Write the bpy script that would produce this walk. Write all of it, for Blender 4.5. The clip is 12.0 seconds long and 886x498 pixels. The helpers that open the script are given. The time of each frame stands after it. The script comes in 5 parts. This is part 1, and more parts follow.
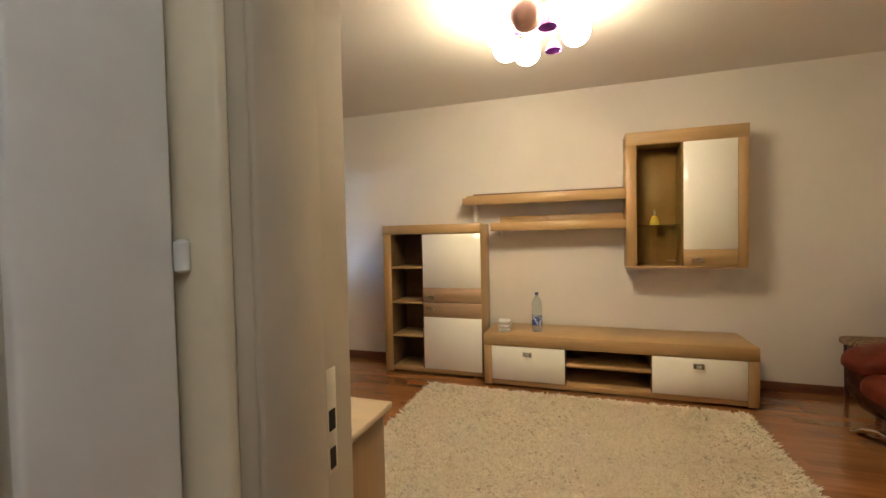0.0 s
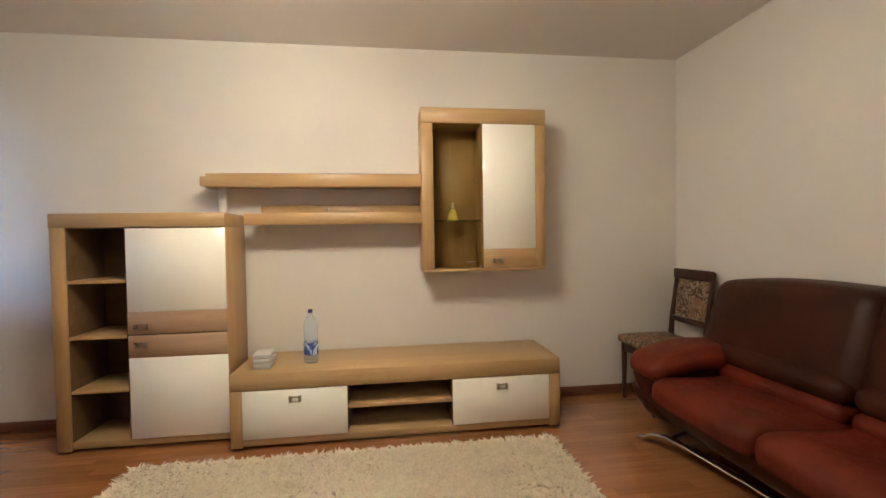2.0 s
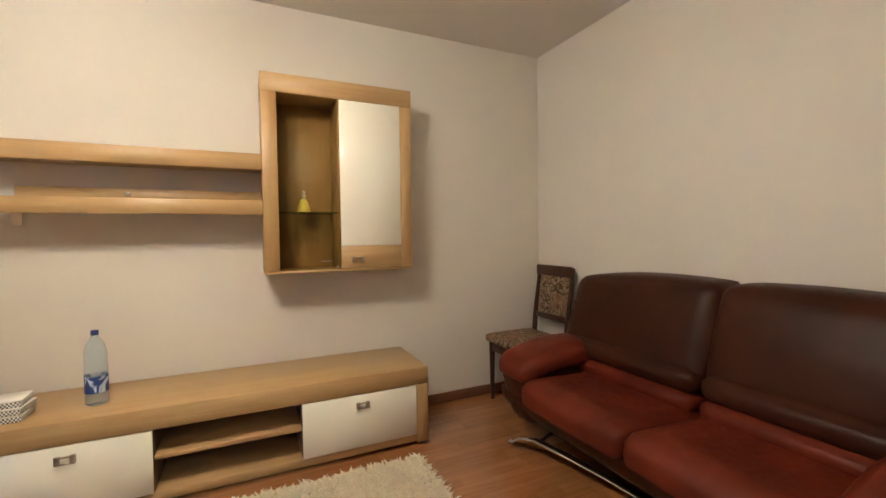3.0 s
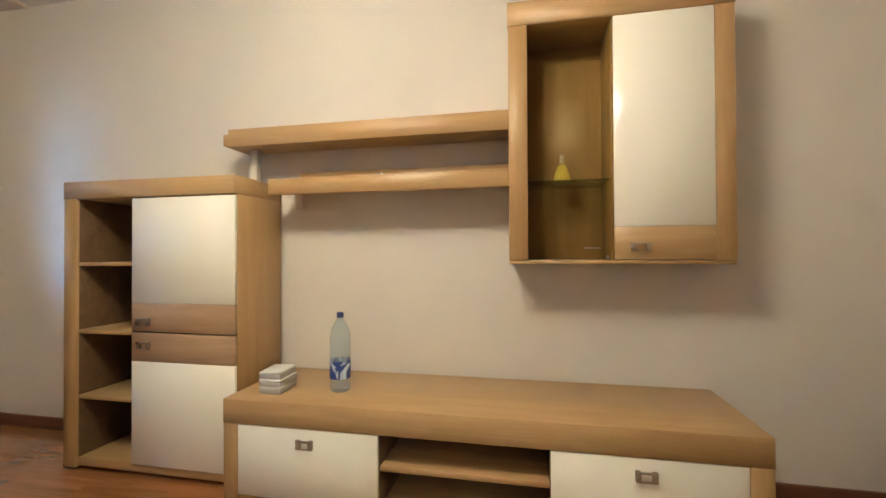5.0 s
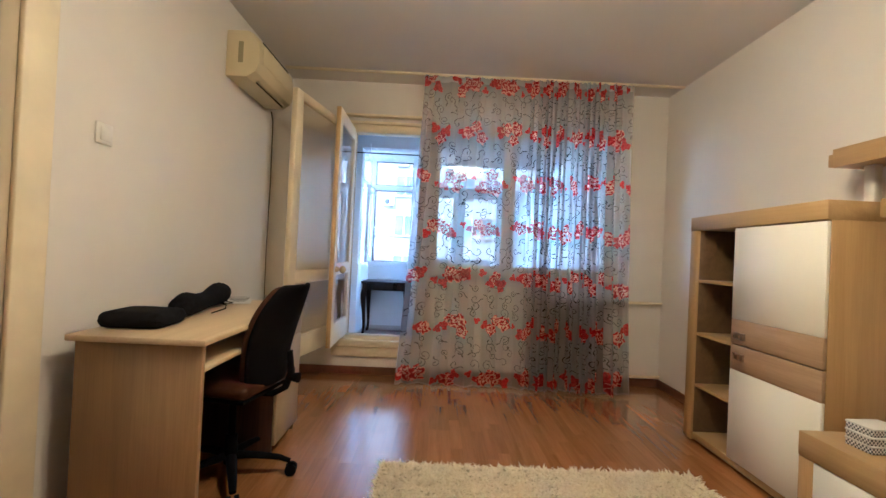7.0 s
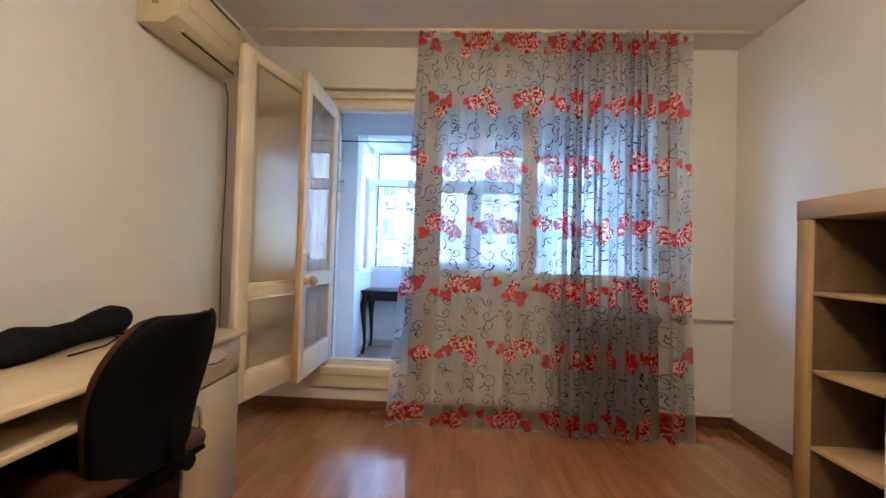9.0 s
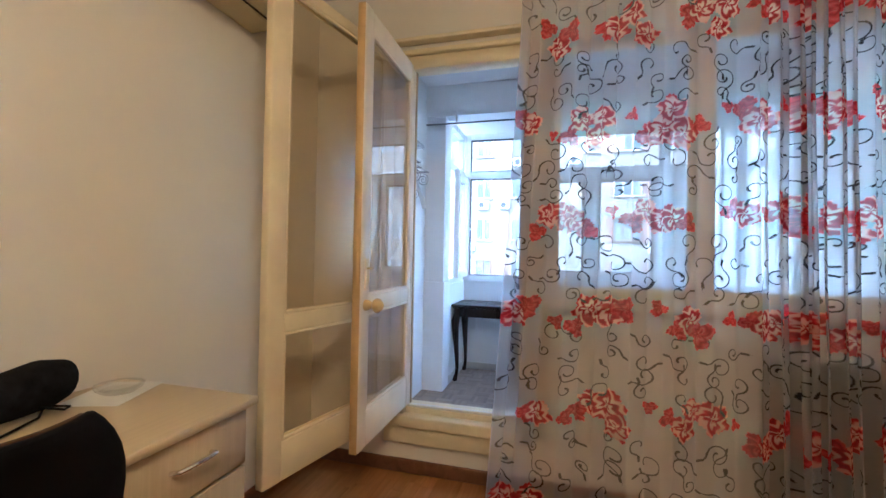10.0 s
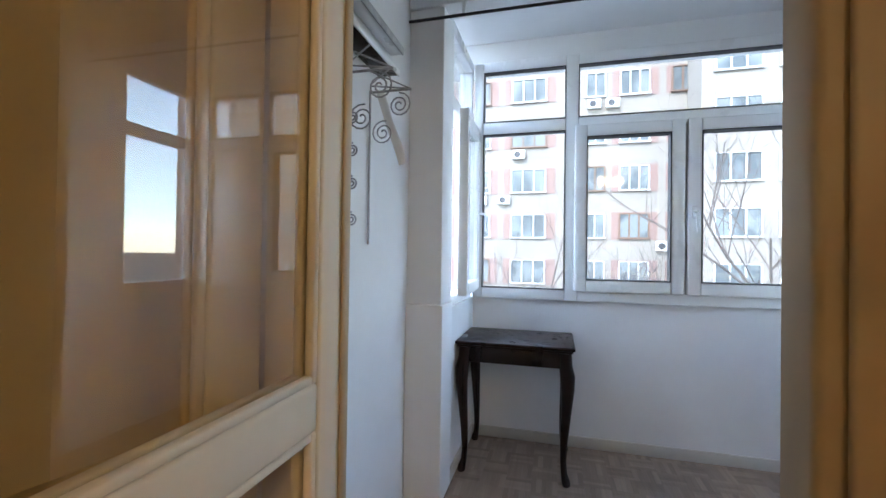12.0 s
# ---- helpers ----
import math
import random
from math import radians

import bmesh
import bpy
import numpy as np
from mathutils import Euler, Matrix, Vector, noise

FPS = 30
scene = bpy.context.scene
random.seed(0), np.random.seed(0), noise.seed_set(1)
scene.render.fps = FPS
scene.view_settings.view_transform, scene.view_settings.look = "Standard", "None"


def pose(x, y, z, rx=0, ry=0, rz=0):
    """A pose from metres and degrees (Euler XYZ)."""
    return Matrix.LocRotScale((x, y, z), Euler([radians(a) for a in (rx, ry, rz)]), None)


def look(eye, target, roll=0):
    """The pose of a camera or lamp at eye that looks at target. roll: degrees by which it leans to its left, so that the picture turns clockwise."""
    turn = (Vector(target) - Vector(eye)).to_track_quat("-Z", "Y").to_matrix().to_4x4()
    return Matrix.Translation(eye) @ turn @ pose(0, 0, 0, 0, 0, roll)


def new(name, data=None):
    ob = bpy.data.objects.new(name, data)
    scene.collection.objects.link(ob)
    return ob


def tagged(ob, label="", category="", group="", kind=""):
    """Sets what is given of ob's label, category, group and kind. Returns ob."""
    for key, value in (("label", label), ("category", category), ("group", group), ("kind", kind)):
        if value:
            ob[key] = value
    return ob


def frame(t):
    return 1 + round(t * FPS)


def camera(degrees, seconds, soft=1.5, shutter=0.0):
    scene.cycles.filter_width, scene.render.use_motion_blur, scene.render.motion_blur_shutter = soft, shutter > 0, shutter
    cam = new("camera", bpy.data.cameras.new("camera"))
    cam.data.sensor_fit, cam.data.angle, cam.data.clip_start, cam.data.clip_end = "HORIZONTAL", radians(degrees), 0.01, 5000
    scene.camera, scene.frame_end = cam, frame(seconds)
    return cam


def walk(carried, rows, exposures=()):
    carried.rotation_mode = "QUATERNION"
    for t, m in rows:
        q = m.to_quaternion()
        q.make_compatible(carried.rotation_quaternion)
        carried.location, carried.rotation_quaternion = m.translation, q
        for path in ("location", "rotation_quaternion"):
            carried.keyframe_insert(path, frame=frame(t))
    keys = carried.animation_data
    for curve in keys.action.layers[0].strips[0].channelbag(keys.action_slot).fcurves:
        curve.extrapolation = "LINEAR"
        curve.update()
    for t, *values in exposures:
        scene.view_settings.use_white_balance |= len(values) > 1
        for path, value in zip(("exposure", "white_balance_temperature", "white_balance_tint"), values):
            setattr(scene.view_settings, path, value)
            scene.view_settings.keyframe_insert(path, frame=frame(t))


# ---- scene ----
import itertools

LENS = 92.9
cam = camera(LENS, 12.0)
PATH = [
    (0, (0.336, 1.458, 1.299), (-0.303, 3.353, 1.238), -1.2),
    (0.5, (0.344, 1.71, 1.292), (-0.121, 3.654, 1.215), -1.2),
    (1, (0.357, 1.958, 1.246), (0.03, 3.93, 1.196), -0.9),
    (1.5, (0.386, 2.202, 1.26), (0.285, 4.199, 1.203), -1.0),
    (2, (0.435, 2.42, 1.234), (0.691, 4.402, 1.181), -0.9),
    (2.5, (0.54, 2.595, 1.21), (1.219, 4.475, 1.146), -0.9),
    (2.7, (0.564, 2.668, 1.212), (1.407, 4.48, 1.139), -0.7),
    (4.5, (0.648, 3.17, 1.099), (0.974, 5.143, 1.12), -1.2),
    (5, (0.744, 3.453, 1.048), (0.345, 5.413, 1.07), -0.3),
    (5.5, (0.732, 3.515, 1.037), (-0.548, 5.052, 1.057), 0.2),
    (6, (0.837, 3.389, 1.086), (-0.955, 4.277, 1.088), 1.3),
    (6.5, (1.022, 3.366, 1.091), (-0.943, 3.734, 1.104), 2.2),
    (7, (1.206, 3.478, 1.105), (-0.793, 3.503, 1.125), 2.7),
    (7.2, (1.271, 3.485, 1.113), (-0.729, 3.441, 1.131), 2.7),
    (9, (0.438, 3.634, 1.121), (-1.56, 3.541, 1.149), 1.8),
    (9.5, (-0.008, 3.611, 1.161), (-1.976, 3.255, 1.183), 1.6),
    (10, (-0.421, 3.475, 1.157), (-2.348, 2.939, 1.184), 1.1),
    (10.5, (-0.85, 3.329, 1.187), (-2.76, 2.735, 1.207), 1.4),
    (11, (-1.262, 3.197, 1.196), (-3.17, 2.598, 1.213), 1.5),
    (11.5, (-1.631, 3.089, 1.203), (-3.542, 2.5, 1.217), 1.1),
    (12, (-1.968, 3.037, 1.171), (-3.9, 2.521, 1.19), 0.8),
]
walk(cam, [(t, look(eye, target, roll)) for t, eye, target, roll in PATH],
     exposures=[(0, 4.36, 4850, 9), (1.5, 4.43, 4350, 9), (2.5, 4.65, 4400, 10), (4.5, 4.66, 4400, 7), (6.0, 4.6, 4400, 8), (6.5, 4.5, 4500, 10), (9.0, 4.62, 4400, 10),
                (10, 4.53, 4750, 10), (10.5, 4.3, 4950, 10), (11.5, 3.76, 5700, 10), (12, 3.75, 5950, 10)])

# ---- light ----
sky_world = bpy.data.worlds.new("daylight")
scene.world = sky_world
sky_world.use_nodes = True
wn = sky_world.node_tree.nodes
sky = wn.new("ShaderNodeTexSky")
sky.sky_type, sky.sun_disc = "NISHITA", False
sky.sun_elevation, sky.sun_rotation = radians(37), radians(200)
sky.air_density, sky.dust_density, sky.ozone_density = 1.0, 0.2, 2.0
haze = wn.new("ShaderNodeHueSaturation")
haze.inputs["Saturation"].default_value = 0.7
sky_world.node_tree.links.new(sky.outputs[0], haze.inputs["Color"])
sky_world.node_tree.links.new(haze.outputs[0], wn["Background"].inputs[0])
wn["Background"].inputs[1].default_value = 0.15
sun = new("sun", bpy.data.lights.new("sun", "SUN"))
sun.data.energy, sun.data.angle, sun.data.color = 0.6, radians(12), (1, 0.95, 0.88)
sun.matrix_world = look((0, 0, 20), (-14, 6, 8.5))

BULB = 3.6  # radiance of a lit glass globe

# ---- materials ----
def shader(name):
    m = bpy.data.materials.new(name)
    m.use_nodes = True
    return m, m.node_tree, m.node_tree.nodes["Principled BSDF"]


def mix_rgb(nt, a, b, fac):
    n = nt.nodes.new("ShaderNodeMix")
    n.data_type = "RGBA"
    for i, v in ((6, a), (7, b), (0, fac)):
        if hasattr(v, "is_linked"):
            nt.links.new(v, n.inputs[i])
        else:
            n.inputs[i].default_value = (*v, 1) if isinstance(v, tuple) else v
    return n.outputs[2]


def coords(nt, scale=(1, 1, 1), rot=(0, 0, 0), space="Object", random_shift=False):
    tc = nt.nodes.new("ShaderNodeTexCoord")
    mp = nt.nodes.new("ShaderNodeMapping")
    mp.inputs["Scale"].default_value = scale
    mp.inputs["Rotation"].default_value = rot
    nt.links.new(tc.outputs[space], mp.inputs["Vector"])
    if random_shift:
        oi = nt.nodes.new("ShaderNodeObjectInfo")
        mu = nt.nodes.new("ShaderNodeMath")
        mu.operation = "MULTIPLY"
        mu.inputs[1].default_value = 37.0
        nt.links.new(oi.outputs["Random"], mu.inputs[0])
        nt.links.new(mu.outputs[0], mp.inputs["Location"])
    return mp.outputs[0]


def noise_tex(nt, vec, scale, detail=4, rough=0.55, distort=0.0):
    n = nt.nodes.new("ShaderNodeTexNoise")
    n.inputs["Scale"].default_value = scale
    n.inputs["Detail"].default_value = detail
    n.inputs["Roughness"].default_value = rough
    n.inputs["Distortion"].default_value = distort
    nt.links.new(vec, n.inputs["Vector"])
    return n.outputs[0]


def ramp(nt, fac, lo, hi, a=0.0, b=1.0):
    n = nt.nodes.new("ShaderNodeMapRange")
    nt.links.new(fac, n.inputs[0])
    for i, v in zip((1, 2, 3, 4), (lo, hi, a, b)):
        n.inputs[i].default_value = v
    return n.outputs[0]


def bump(nt, bsdf, height, strength=0.1, dist=0.002):
    b = nt.nodes.new("ShaderNodeBump")
    b.inputs["Strength"].default_value = strength
    b.inputs["Distance"].default_value = dist
    nt.links.new(height, b.inputs["Height"])
    nt.links.new(b.outputs[0], bsdf.inputs["Normal"])


def paint(name, base, rough=0.6, spread=0.06, scale=3.0, grain=120.0, strength=0.12, metallic=0.0, coat=0.0):
    """A painted, plastic or metal surface: two scales of uneven tone, fine relief."""
    m, nt, b = shader(name)
    v = coords(nt)
    n1, n2 = noise_tex(nt, v, scale), noise_tex(nt, v, grain, 2)
    dark = tuple(c * (1 - spread * 2) for c in base)
    light = tuple(min(1, c * (1 + spread)) for c in base)
    nt.links.new(mix_rgb(nt, dark, light, ramp(nt, n1, 0.3, 0.7)), b.inputs["Base Color"])
    nt.links.new(ramp(nt, n1, 0.3, 0.7, rough * 0.85, min(1, rough * 1.15)), b.inputs["Roughness"])
    b.inputs["Metallic"].default_value = metallic
    b.inputs["Coat Weight"].default_value = coat
    bump(nt, b, n2, strength, 0.001)
    return m


def wood(name, light, dark, axis="x", rough=0.35, grain=1.0, vary=0.0, coat=0.0):
    """Wood grain that runs along the axis."""
    m, nt, b = shader(name)
    s = {"x": (0.7, 9, 9), "y": (9, 0.7, 9), "z": (9, 9, 0.7)}[axis]
    v = coords(nt, s, random_shift=vary > 0)
    broad = noise_tex(nt, v, 1.6 * grain, 5, 0.6, 1.2)
    fine = noise_tex(nt, coords(nt, tuple(c * 8 if c > 1 else c * 2 for c in s), random_shift=vary > 0), 2.5 * grain, 4, 0.7)
    f = mix_rgb(nt, broad, fine, 0.4)
    col = mix_rgb(nt, dark, light, ramp(nt, f, 0.36, 0.62))
    if vary:
        oi = nt.nodes.new("ShaderNodeObjectInfo")
        hs = nt.nodes.new("ShaderNodeHueSaturation")
        gi = nt.nodes.new("ShaderNodeNewGeometry")
        ad = nt.nodes.new("ShaderNodeMath")
        ad.operation = "ADD"
        nt.links.new(oi.outputs["Random"], ad.inputs[0])
        nt.links.new(gi.outputs["Random Per Island"], ad.inputs[1])
        fr = nt.nodes.new("ShaderNodeMath")
        fr.operation = "FRACT"
        nt.links.new(ad.outputs[0], fr.inputs[0])
        nt.links.new(ramp(nt, fr.outputs[0], 0, 1, 1 - vary, 1 + vary), hs.inputs["Value"])
        nt.links.new(col, hs.inputs["Color"])
        col = hs.outputs[0]
    nt.links.new(col, b.inputs["Base Color"])
    nt.links.new(ramp(nt, broad, 0.3, 0.7, rough * 0.85, rough * 1.25), b.inputs["Roughness"])
    b.inputs["Coat Weight"].default_value = coat
    b.inputs["Coat Roughness"].default_value = 0.15
    bump(nt, b, fine, 0.08, 0.0006)
    return m


def glassy(name, tint=(1, 1, 1), gloss=0.05, rough=0.0, dirt=0.0):
    """A thin pane: sees through, and mirrors more at a flat angle."""
    m, nt, b = shader(name)
    nodes, links = nt.nodes, nt.links
    nodes.remove(b)
    out = nodes["Material Output"]
    tr, gl, mx = nodes.new("ShaderNodeBsdfTransparent"), nodes.new("ShaderNodeBsdfGlossy"), nodes.new("ShaderNodeMixShader")
    tr.inputs[0].default_value = (*tint, 1)
    gl.inputs["Roughness"].default_value = rough
    lw = nodes.new("ShaderNodeLayerWeight")
    lw.inputs[0].default_value = 0.5
    pw = nodes.new("ShaderNodeMath")
    pw.operation = "POWER"
    pw.inputs[1].default_value = 4.0
    links.new(lw.outputs["Facing"], pw.inputs[0])
    links.new(ramp(nt, pw.outputs[0], 0.0, 1.0, gloss, 1.0), mx.inputs[0])
    links.new(tr.outputs[0], mx.inputs[1])
    links.new(gl.outputs[0], mx.inputs[2])
    links.new(mx.outputs[0], out.inputs[0])
    return m


wall_paint = paint("wall paint", (0.75, 0.705, 0.635), 0.85, 0.025, 1.2, 260, 0.22)
ceiling_paint = paint("ceiling paint", (0.72, 0.68, 0.63), 0.9, 0.02, 1.0, 200, 0.15)
balcony_paint = paint("balcony paint", (0.82, 0.83, 0.84), 0.85, 0.03, 2.0, 200, 0.25)
cream_gloss = paint("cream gloss paint", (0.79, 0.69, 0.47), 0.5, 0.05, 5.0, 70, 0.18)
# Jamb cream darkened to hold the shade of the entrance reveal.
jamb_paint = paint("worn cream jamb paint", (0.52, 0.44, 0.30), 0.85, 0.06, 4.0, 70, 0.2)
# Cream warmed to amber: lamplight on the room side put into the colour.
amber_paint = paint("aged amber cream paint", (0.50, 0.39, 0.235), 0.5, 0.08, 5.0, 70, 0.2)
# Cream whitened: the daylight on the outer leaf is put into its colour.
leaf_paint = paint("warm white gloss paint", (0.80, 0.74, 0.60), 0.45, 0.05, 5.0, 70, 0.15)
edge_paint = paint("worn yellow varnish", (0.60, 0.40, 0.17), 0.5, 0.1, 6.0, 70, 0.2)
white_gloss = paint("white gloss paint", (0.78, 0.75, 0.68), 0.45, 0.05, 5.0, 70, 0.15)
pvc = paint("white pvc", (0.82, 0.83, 0.84), 0.3, 0.02, 4.0, 60, 0.03)
gasket = paint("black gasket", (0.03, 0.03, 0.035), 0.6)
oak_x = wood("light oak laminate, grain across", (0.52, 0.355, 0.145), (0.43, 0.28, 0.105), "x", 0.38)
oak_z = wood("light oak laminate, grain upright", (0.49, 0.325, 0.125), (0.40, 0.255, 0.09), "z", 0.4)
# Same oak darkened: shade of the open compartments put into its colour.
oak_shaded = wood("dark oak lining", (0.165, 0.098, 0.042), (0.11, 0.065, 0.028), "x")
oak_mid = wood("oak back board", (0.46, 0.32, 0.15), (0.34, 0.23, 0.10), "z")
band_x = wood("greyish oak band", (0.48, 0.33, 0.19), (0.36, 0.24, 0.13), "x")
lacquer = paint("cream high gloss lacquer", (0.93, 0.905, 0.795), 0.12, 0.01, 1.0, 10, 0.004)
nickel = paint("brushed nickel", (0.45, 0.38, 0.30), 0.3, 0.1, 20, 300, 0.05, metallic=1.0)
chrome = paint("chrome", (0.75, 0.73, 0.70), 0.12, 0.02, 10, 50, 0.01, metallic=1.0)
brass = paint("brass", (0.65, 0.48, 0.18), 0.3, 0.1, 20, 100, 0.05, metallic=1.0)
floor_wood = wood("reddish laminate floor", (0.38, 0.170, 0.049), (0.275, 0.114, 0.032), "x", 0.2, 1.0, 0.13, 1.0)
skirting_wood = wood("dark reddish skirting", (0.20, 0.085, 0.04), (0.12, 0.05, 0.022), "x", 0.4)
parquet_wood = wood("grey brown parquet", (0.36, 0.27, 0.20), (0.25, 0.18, 0.135), "x", 0.36, 1.0, 0.22)
parquet_cross = wood("grey brown parquet, crosswise", (0.40, 0.30, 0.225), (0.28, 0.205, 0.15), "y", 0.36, 1.0, 0.22)
# One laminate in three tones: how light falls on top, sides and fronts.
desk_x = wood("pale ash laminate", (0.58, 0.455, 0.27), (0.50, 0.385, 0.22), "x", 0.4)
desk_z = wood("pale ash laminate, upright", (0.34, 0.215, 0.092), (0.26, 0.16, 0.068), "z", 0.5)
desk_front = wood("pale ash laminate front", (0.49, 0.385, 0.24), (0.41, 0.32, 0.195), "z", 0.45)
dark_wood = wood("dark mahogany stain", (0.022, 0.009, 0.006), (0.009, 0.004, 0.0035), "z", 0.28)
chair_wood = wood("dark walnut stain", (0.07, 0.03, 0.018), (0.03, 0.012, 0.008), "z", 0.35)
black_plastic = paint("black plastic", (0.005, 0.005, 0.006), 0.72, 0.15, 8, 300, 0.2)
black_cloth = paint("black textile", (0.012, 0.012, 0.014), 0.9, 0.3, 30, 500, 0.5)
rust_leather = paint("rust brown leatherette", (0.058, 0.021, 0.008), 0.5, 0.15, 8, 200, 0.25)
knob_wood = paint("yellowed wood knob", (0.62, 0.44, 0.18), 0.3, 0.05, 10, 60, 0.05, coat=0.4)
paper = paint("white paper", (0.75, 0.74, 0.70), 0.8)
ac_plastic = paint("yellowed ac plastic", (0.70, 0.60, 0.36), 0.4, 0.03, 3, 100, 0.05)
black_slot = paint("dark slot", (0.02, 0.018, 0.015), 0.7)
iron = paint("painted wrought iron", (0.42, 0.42, 0.44), 0.5, 0.2, 20, 200, 0.3)
aluminium = paint("aluminium rail", (0.75, 0.72, 0.65), 0.35, 0.05, 10, 100, 0.05)
window_glass = glassy("window glass", (0.97, 0.985, 0.98), 0.04)
aged_paint = paint("yellowed cream gloss paint", (0.80, 0.69, 0.46), 0.5, 0.06, 5.0, 70, 0.2)
# The warm tint of both door glasses stands for the lamp's amber light.
warm_glass = glassy("yellowed door glass", (0.96, 0.92, 0.82), 0.008, 0.2)
leaf_glass = glassy("door glass", (0.94, 0.92, 0.87), 0.062)
smoked = glassy("brown smoked glass", (0.84, 0.80, 0.60), 0.004, 0.05)
shelf_glass = glassy("shelf glass", (0.80, 0.86, 0.78), 0.06)
clear_glass = glassy("clear dish glass", (0.95, 0.95, 0.95), 0.12)


def less_shine(level, *materials):
    for m in materials:
        m.node_tree.nodes["Principled BSDF"].inputs["Specular IOR Level"].default_value = level


less_shine(0.06, black_plastic, black_cloth)
less_shine(0.2, rust_leather)
less_shine(0.3, dark_wood, chair_wood)


def leather(name, base, rough):
    m, nt, b = shader(name)
    b.inputs["Specular IOR Level"].default_value = 0.2
    v = coords(nt)
    big, mid = noise_tex(nt, v, 4, 4), noise_tex(nt, v, 26, 5, 0.65, 0.8)
    vo = nt.nodes.new("ShaderNodeTexVoronoi")
    vo.inputs["Scale"].default_value = 260
    nt.links.new(v, vo.inputs["Vector"])
    nt.links.new(mix_rgb(nt, tuple(c * 0.6 for c in base), tuple(c * 1.25 for c in base), ramp(nt, big, 0.3, 0.7)), b.inputs["Base Color"])
    nt.links.new(ramp(nt, mid, 0.3, 0.7, rough * 0.8, rough * 1.3), b.inputs["Roughness"])
    ad = nt.nodes.new("ShaderNodeMath")
    ad.operation = "MULTIPLY_ADD"
    ad.inputs[1].default_value = 0.25
    nt.links.new(vo.outputs[0], ad.inputs[0])
    nt.links.new(mid, ad.inputs[2])
    bump(nt, b, ad.outputs[0], 0.25, 0.004)
    return m


red_leather = leather("oxblood leather", (0.125, 0.0185, 0.004), 0.46)
brown_leather = leather("dark brown leather", (0.042, 0.011, 0.003), 0.42)


def tapestry(name):
    m, nt, b = shader(name)
    v = coords(nt)
    n = noise_tex(nt, v, 22, 3, 0.6, 2.5)
    w = noise_tex(nt, v, 600, 1)
    col = mix_rgb(nt, (0.07, 0.04, 0.024), (0.30, 0.22, 0.12), ramp(nt, n, 0.46, 0.54))
    col2 = mix_rgb(nt, col, (0.25, 0.14, 0.07), ramp(nt, noise_tex(nt, v, 9, 2), 0.5, 0.6, 0, 0.7))
    nt.links.new(col2, b.inputs["Base Color"])
    b.inputs["Roughness"].default_value = 0.9
    bump(nt, b, w, 0.4, 0.002)
    return m


tapestry_cloth = tapestry("floral tapestry cloth")


def shag(name):
    m, nt, b = shader(name)
    g = nt.nodes.new("ShaderNodeNewGeometry")
    v = coords(nt)
    c = mix_rgb(nt, (0.70, 0.60, 0.40), (0.84, 0.75, 0.55), g.outputs["Random Per Island"])
    c = mix_rgb(nt, c, (0.42, 0.34, 0.22), ramp(nt, noise_tex(nt, v, 7, 3), 0.58, 0.75, 0, 0.2))
    nt.links.new(c, b.inputs["Base Color"])
    b.inputs["Roughness"].default_value = 0.9
    b.inputs["Sheen Weight"].default_value = 0.3
    return m


shag_wool = shag("cream shaggy wool")
rug_back = paint("rug backing", (0.60, 0.51, 0.35), 0.95)


def curtain_cloth():
    """Sheer voile; the print and its density come from the colour layer 'print'."""
    m, nt, b = shader("printed sheer voile")
    nodes, links = nt.nodes, nt.links
    nodes.remove(b)
    at = nodes.new("ShaderNodeAttribute")
    at.attribute_name = "print"
    df, tl, tr = nodes.new("ShaderNodeBsdfDiffuse"), nodes.new("ShaderNodeBsdfTranslucent"), nodes.new("ShaderNodeBsdfTransparent")
    m1, m2 = nodes.new("ShaderNodeMixShader"), nodes.new("ShaderNodeMixShader")
    links.new(at.outputs["Color"], df.inputs[0])
    links.new(at.outputs["Color"], tl.inputs[0])
    m1.inputs[0].default_value = 0.75
    links.new(df.outputs[0], m1.inputs[1])
    links.new(tl.outputs[0], m1.inputs[2])
    links.new(at.outputs["Alpha"], m2.inputs[0])
    links.new(tr.outputs[0], m2.inputs[1])
    links.new(m1.outputs[0], m2.inputs[2])
    links.new(m2.outputs[0], nodes["Material Output"].inputs[0])
    return m


voile = curtain_cloth()


def glow(name, colour, strength, base=(0.9, 0.85, 0.8)):
    m, nt, b = shader(name)
    b.inputs["Base Color"].default_value = (*base, 1)
    b.inputs["Roughness"].default_value = 0.25
    b.inputs["Emission Color"].default_value = (*colour, 1)
    b.inputs["Emission Strength"].default_value = strength
    return m


lit_globe = glow("lit opal globe", (1.0, 0.69, 0.32), BULB)
dim_globe = paint("unlit pink opal globe", (0.80, 0.50, 0.46), 0.2, 0.03, 6, 50, 0.02, coat=0.5)
violet_glass = paint("violet glass", (0.45, 0.08, 0.80), 0.1, 0.05, 6, 50, 0.02, coat=1.0)
hall_globe = glow("lit hall globe", (1.0, 0.88, 0.70), 1.9)
lime_plastic = paint("yellow ceramic", (0.80, 0.72, 0.08), 0.35)

# ---- mesh helpers ----
def box(bm, x0, x1, y0, y1, z0, z1):
    vs = [bm.verts.new((x, y, z)) for x in (x0, x1) for y in (y0, y1) for z in (z0, z1)]
    for q in ((0, 1, 3, 2), (4, 6, 7, 5), (0, 4, 5, 1), (2, 3, 7, 6), (0, 2, 6, 4), (1, 5, 7, 3)):
        bm.faces.new([vs[i] for i in q])
    return vs


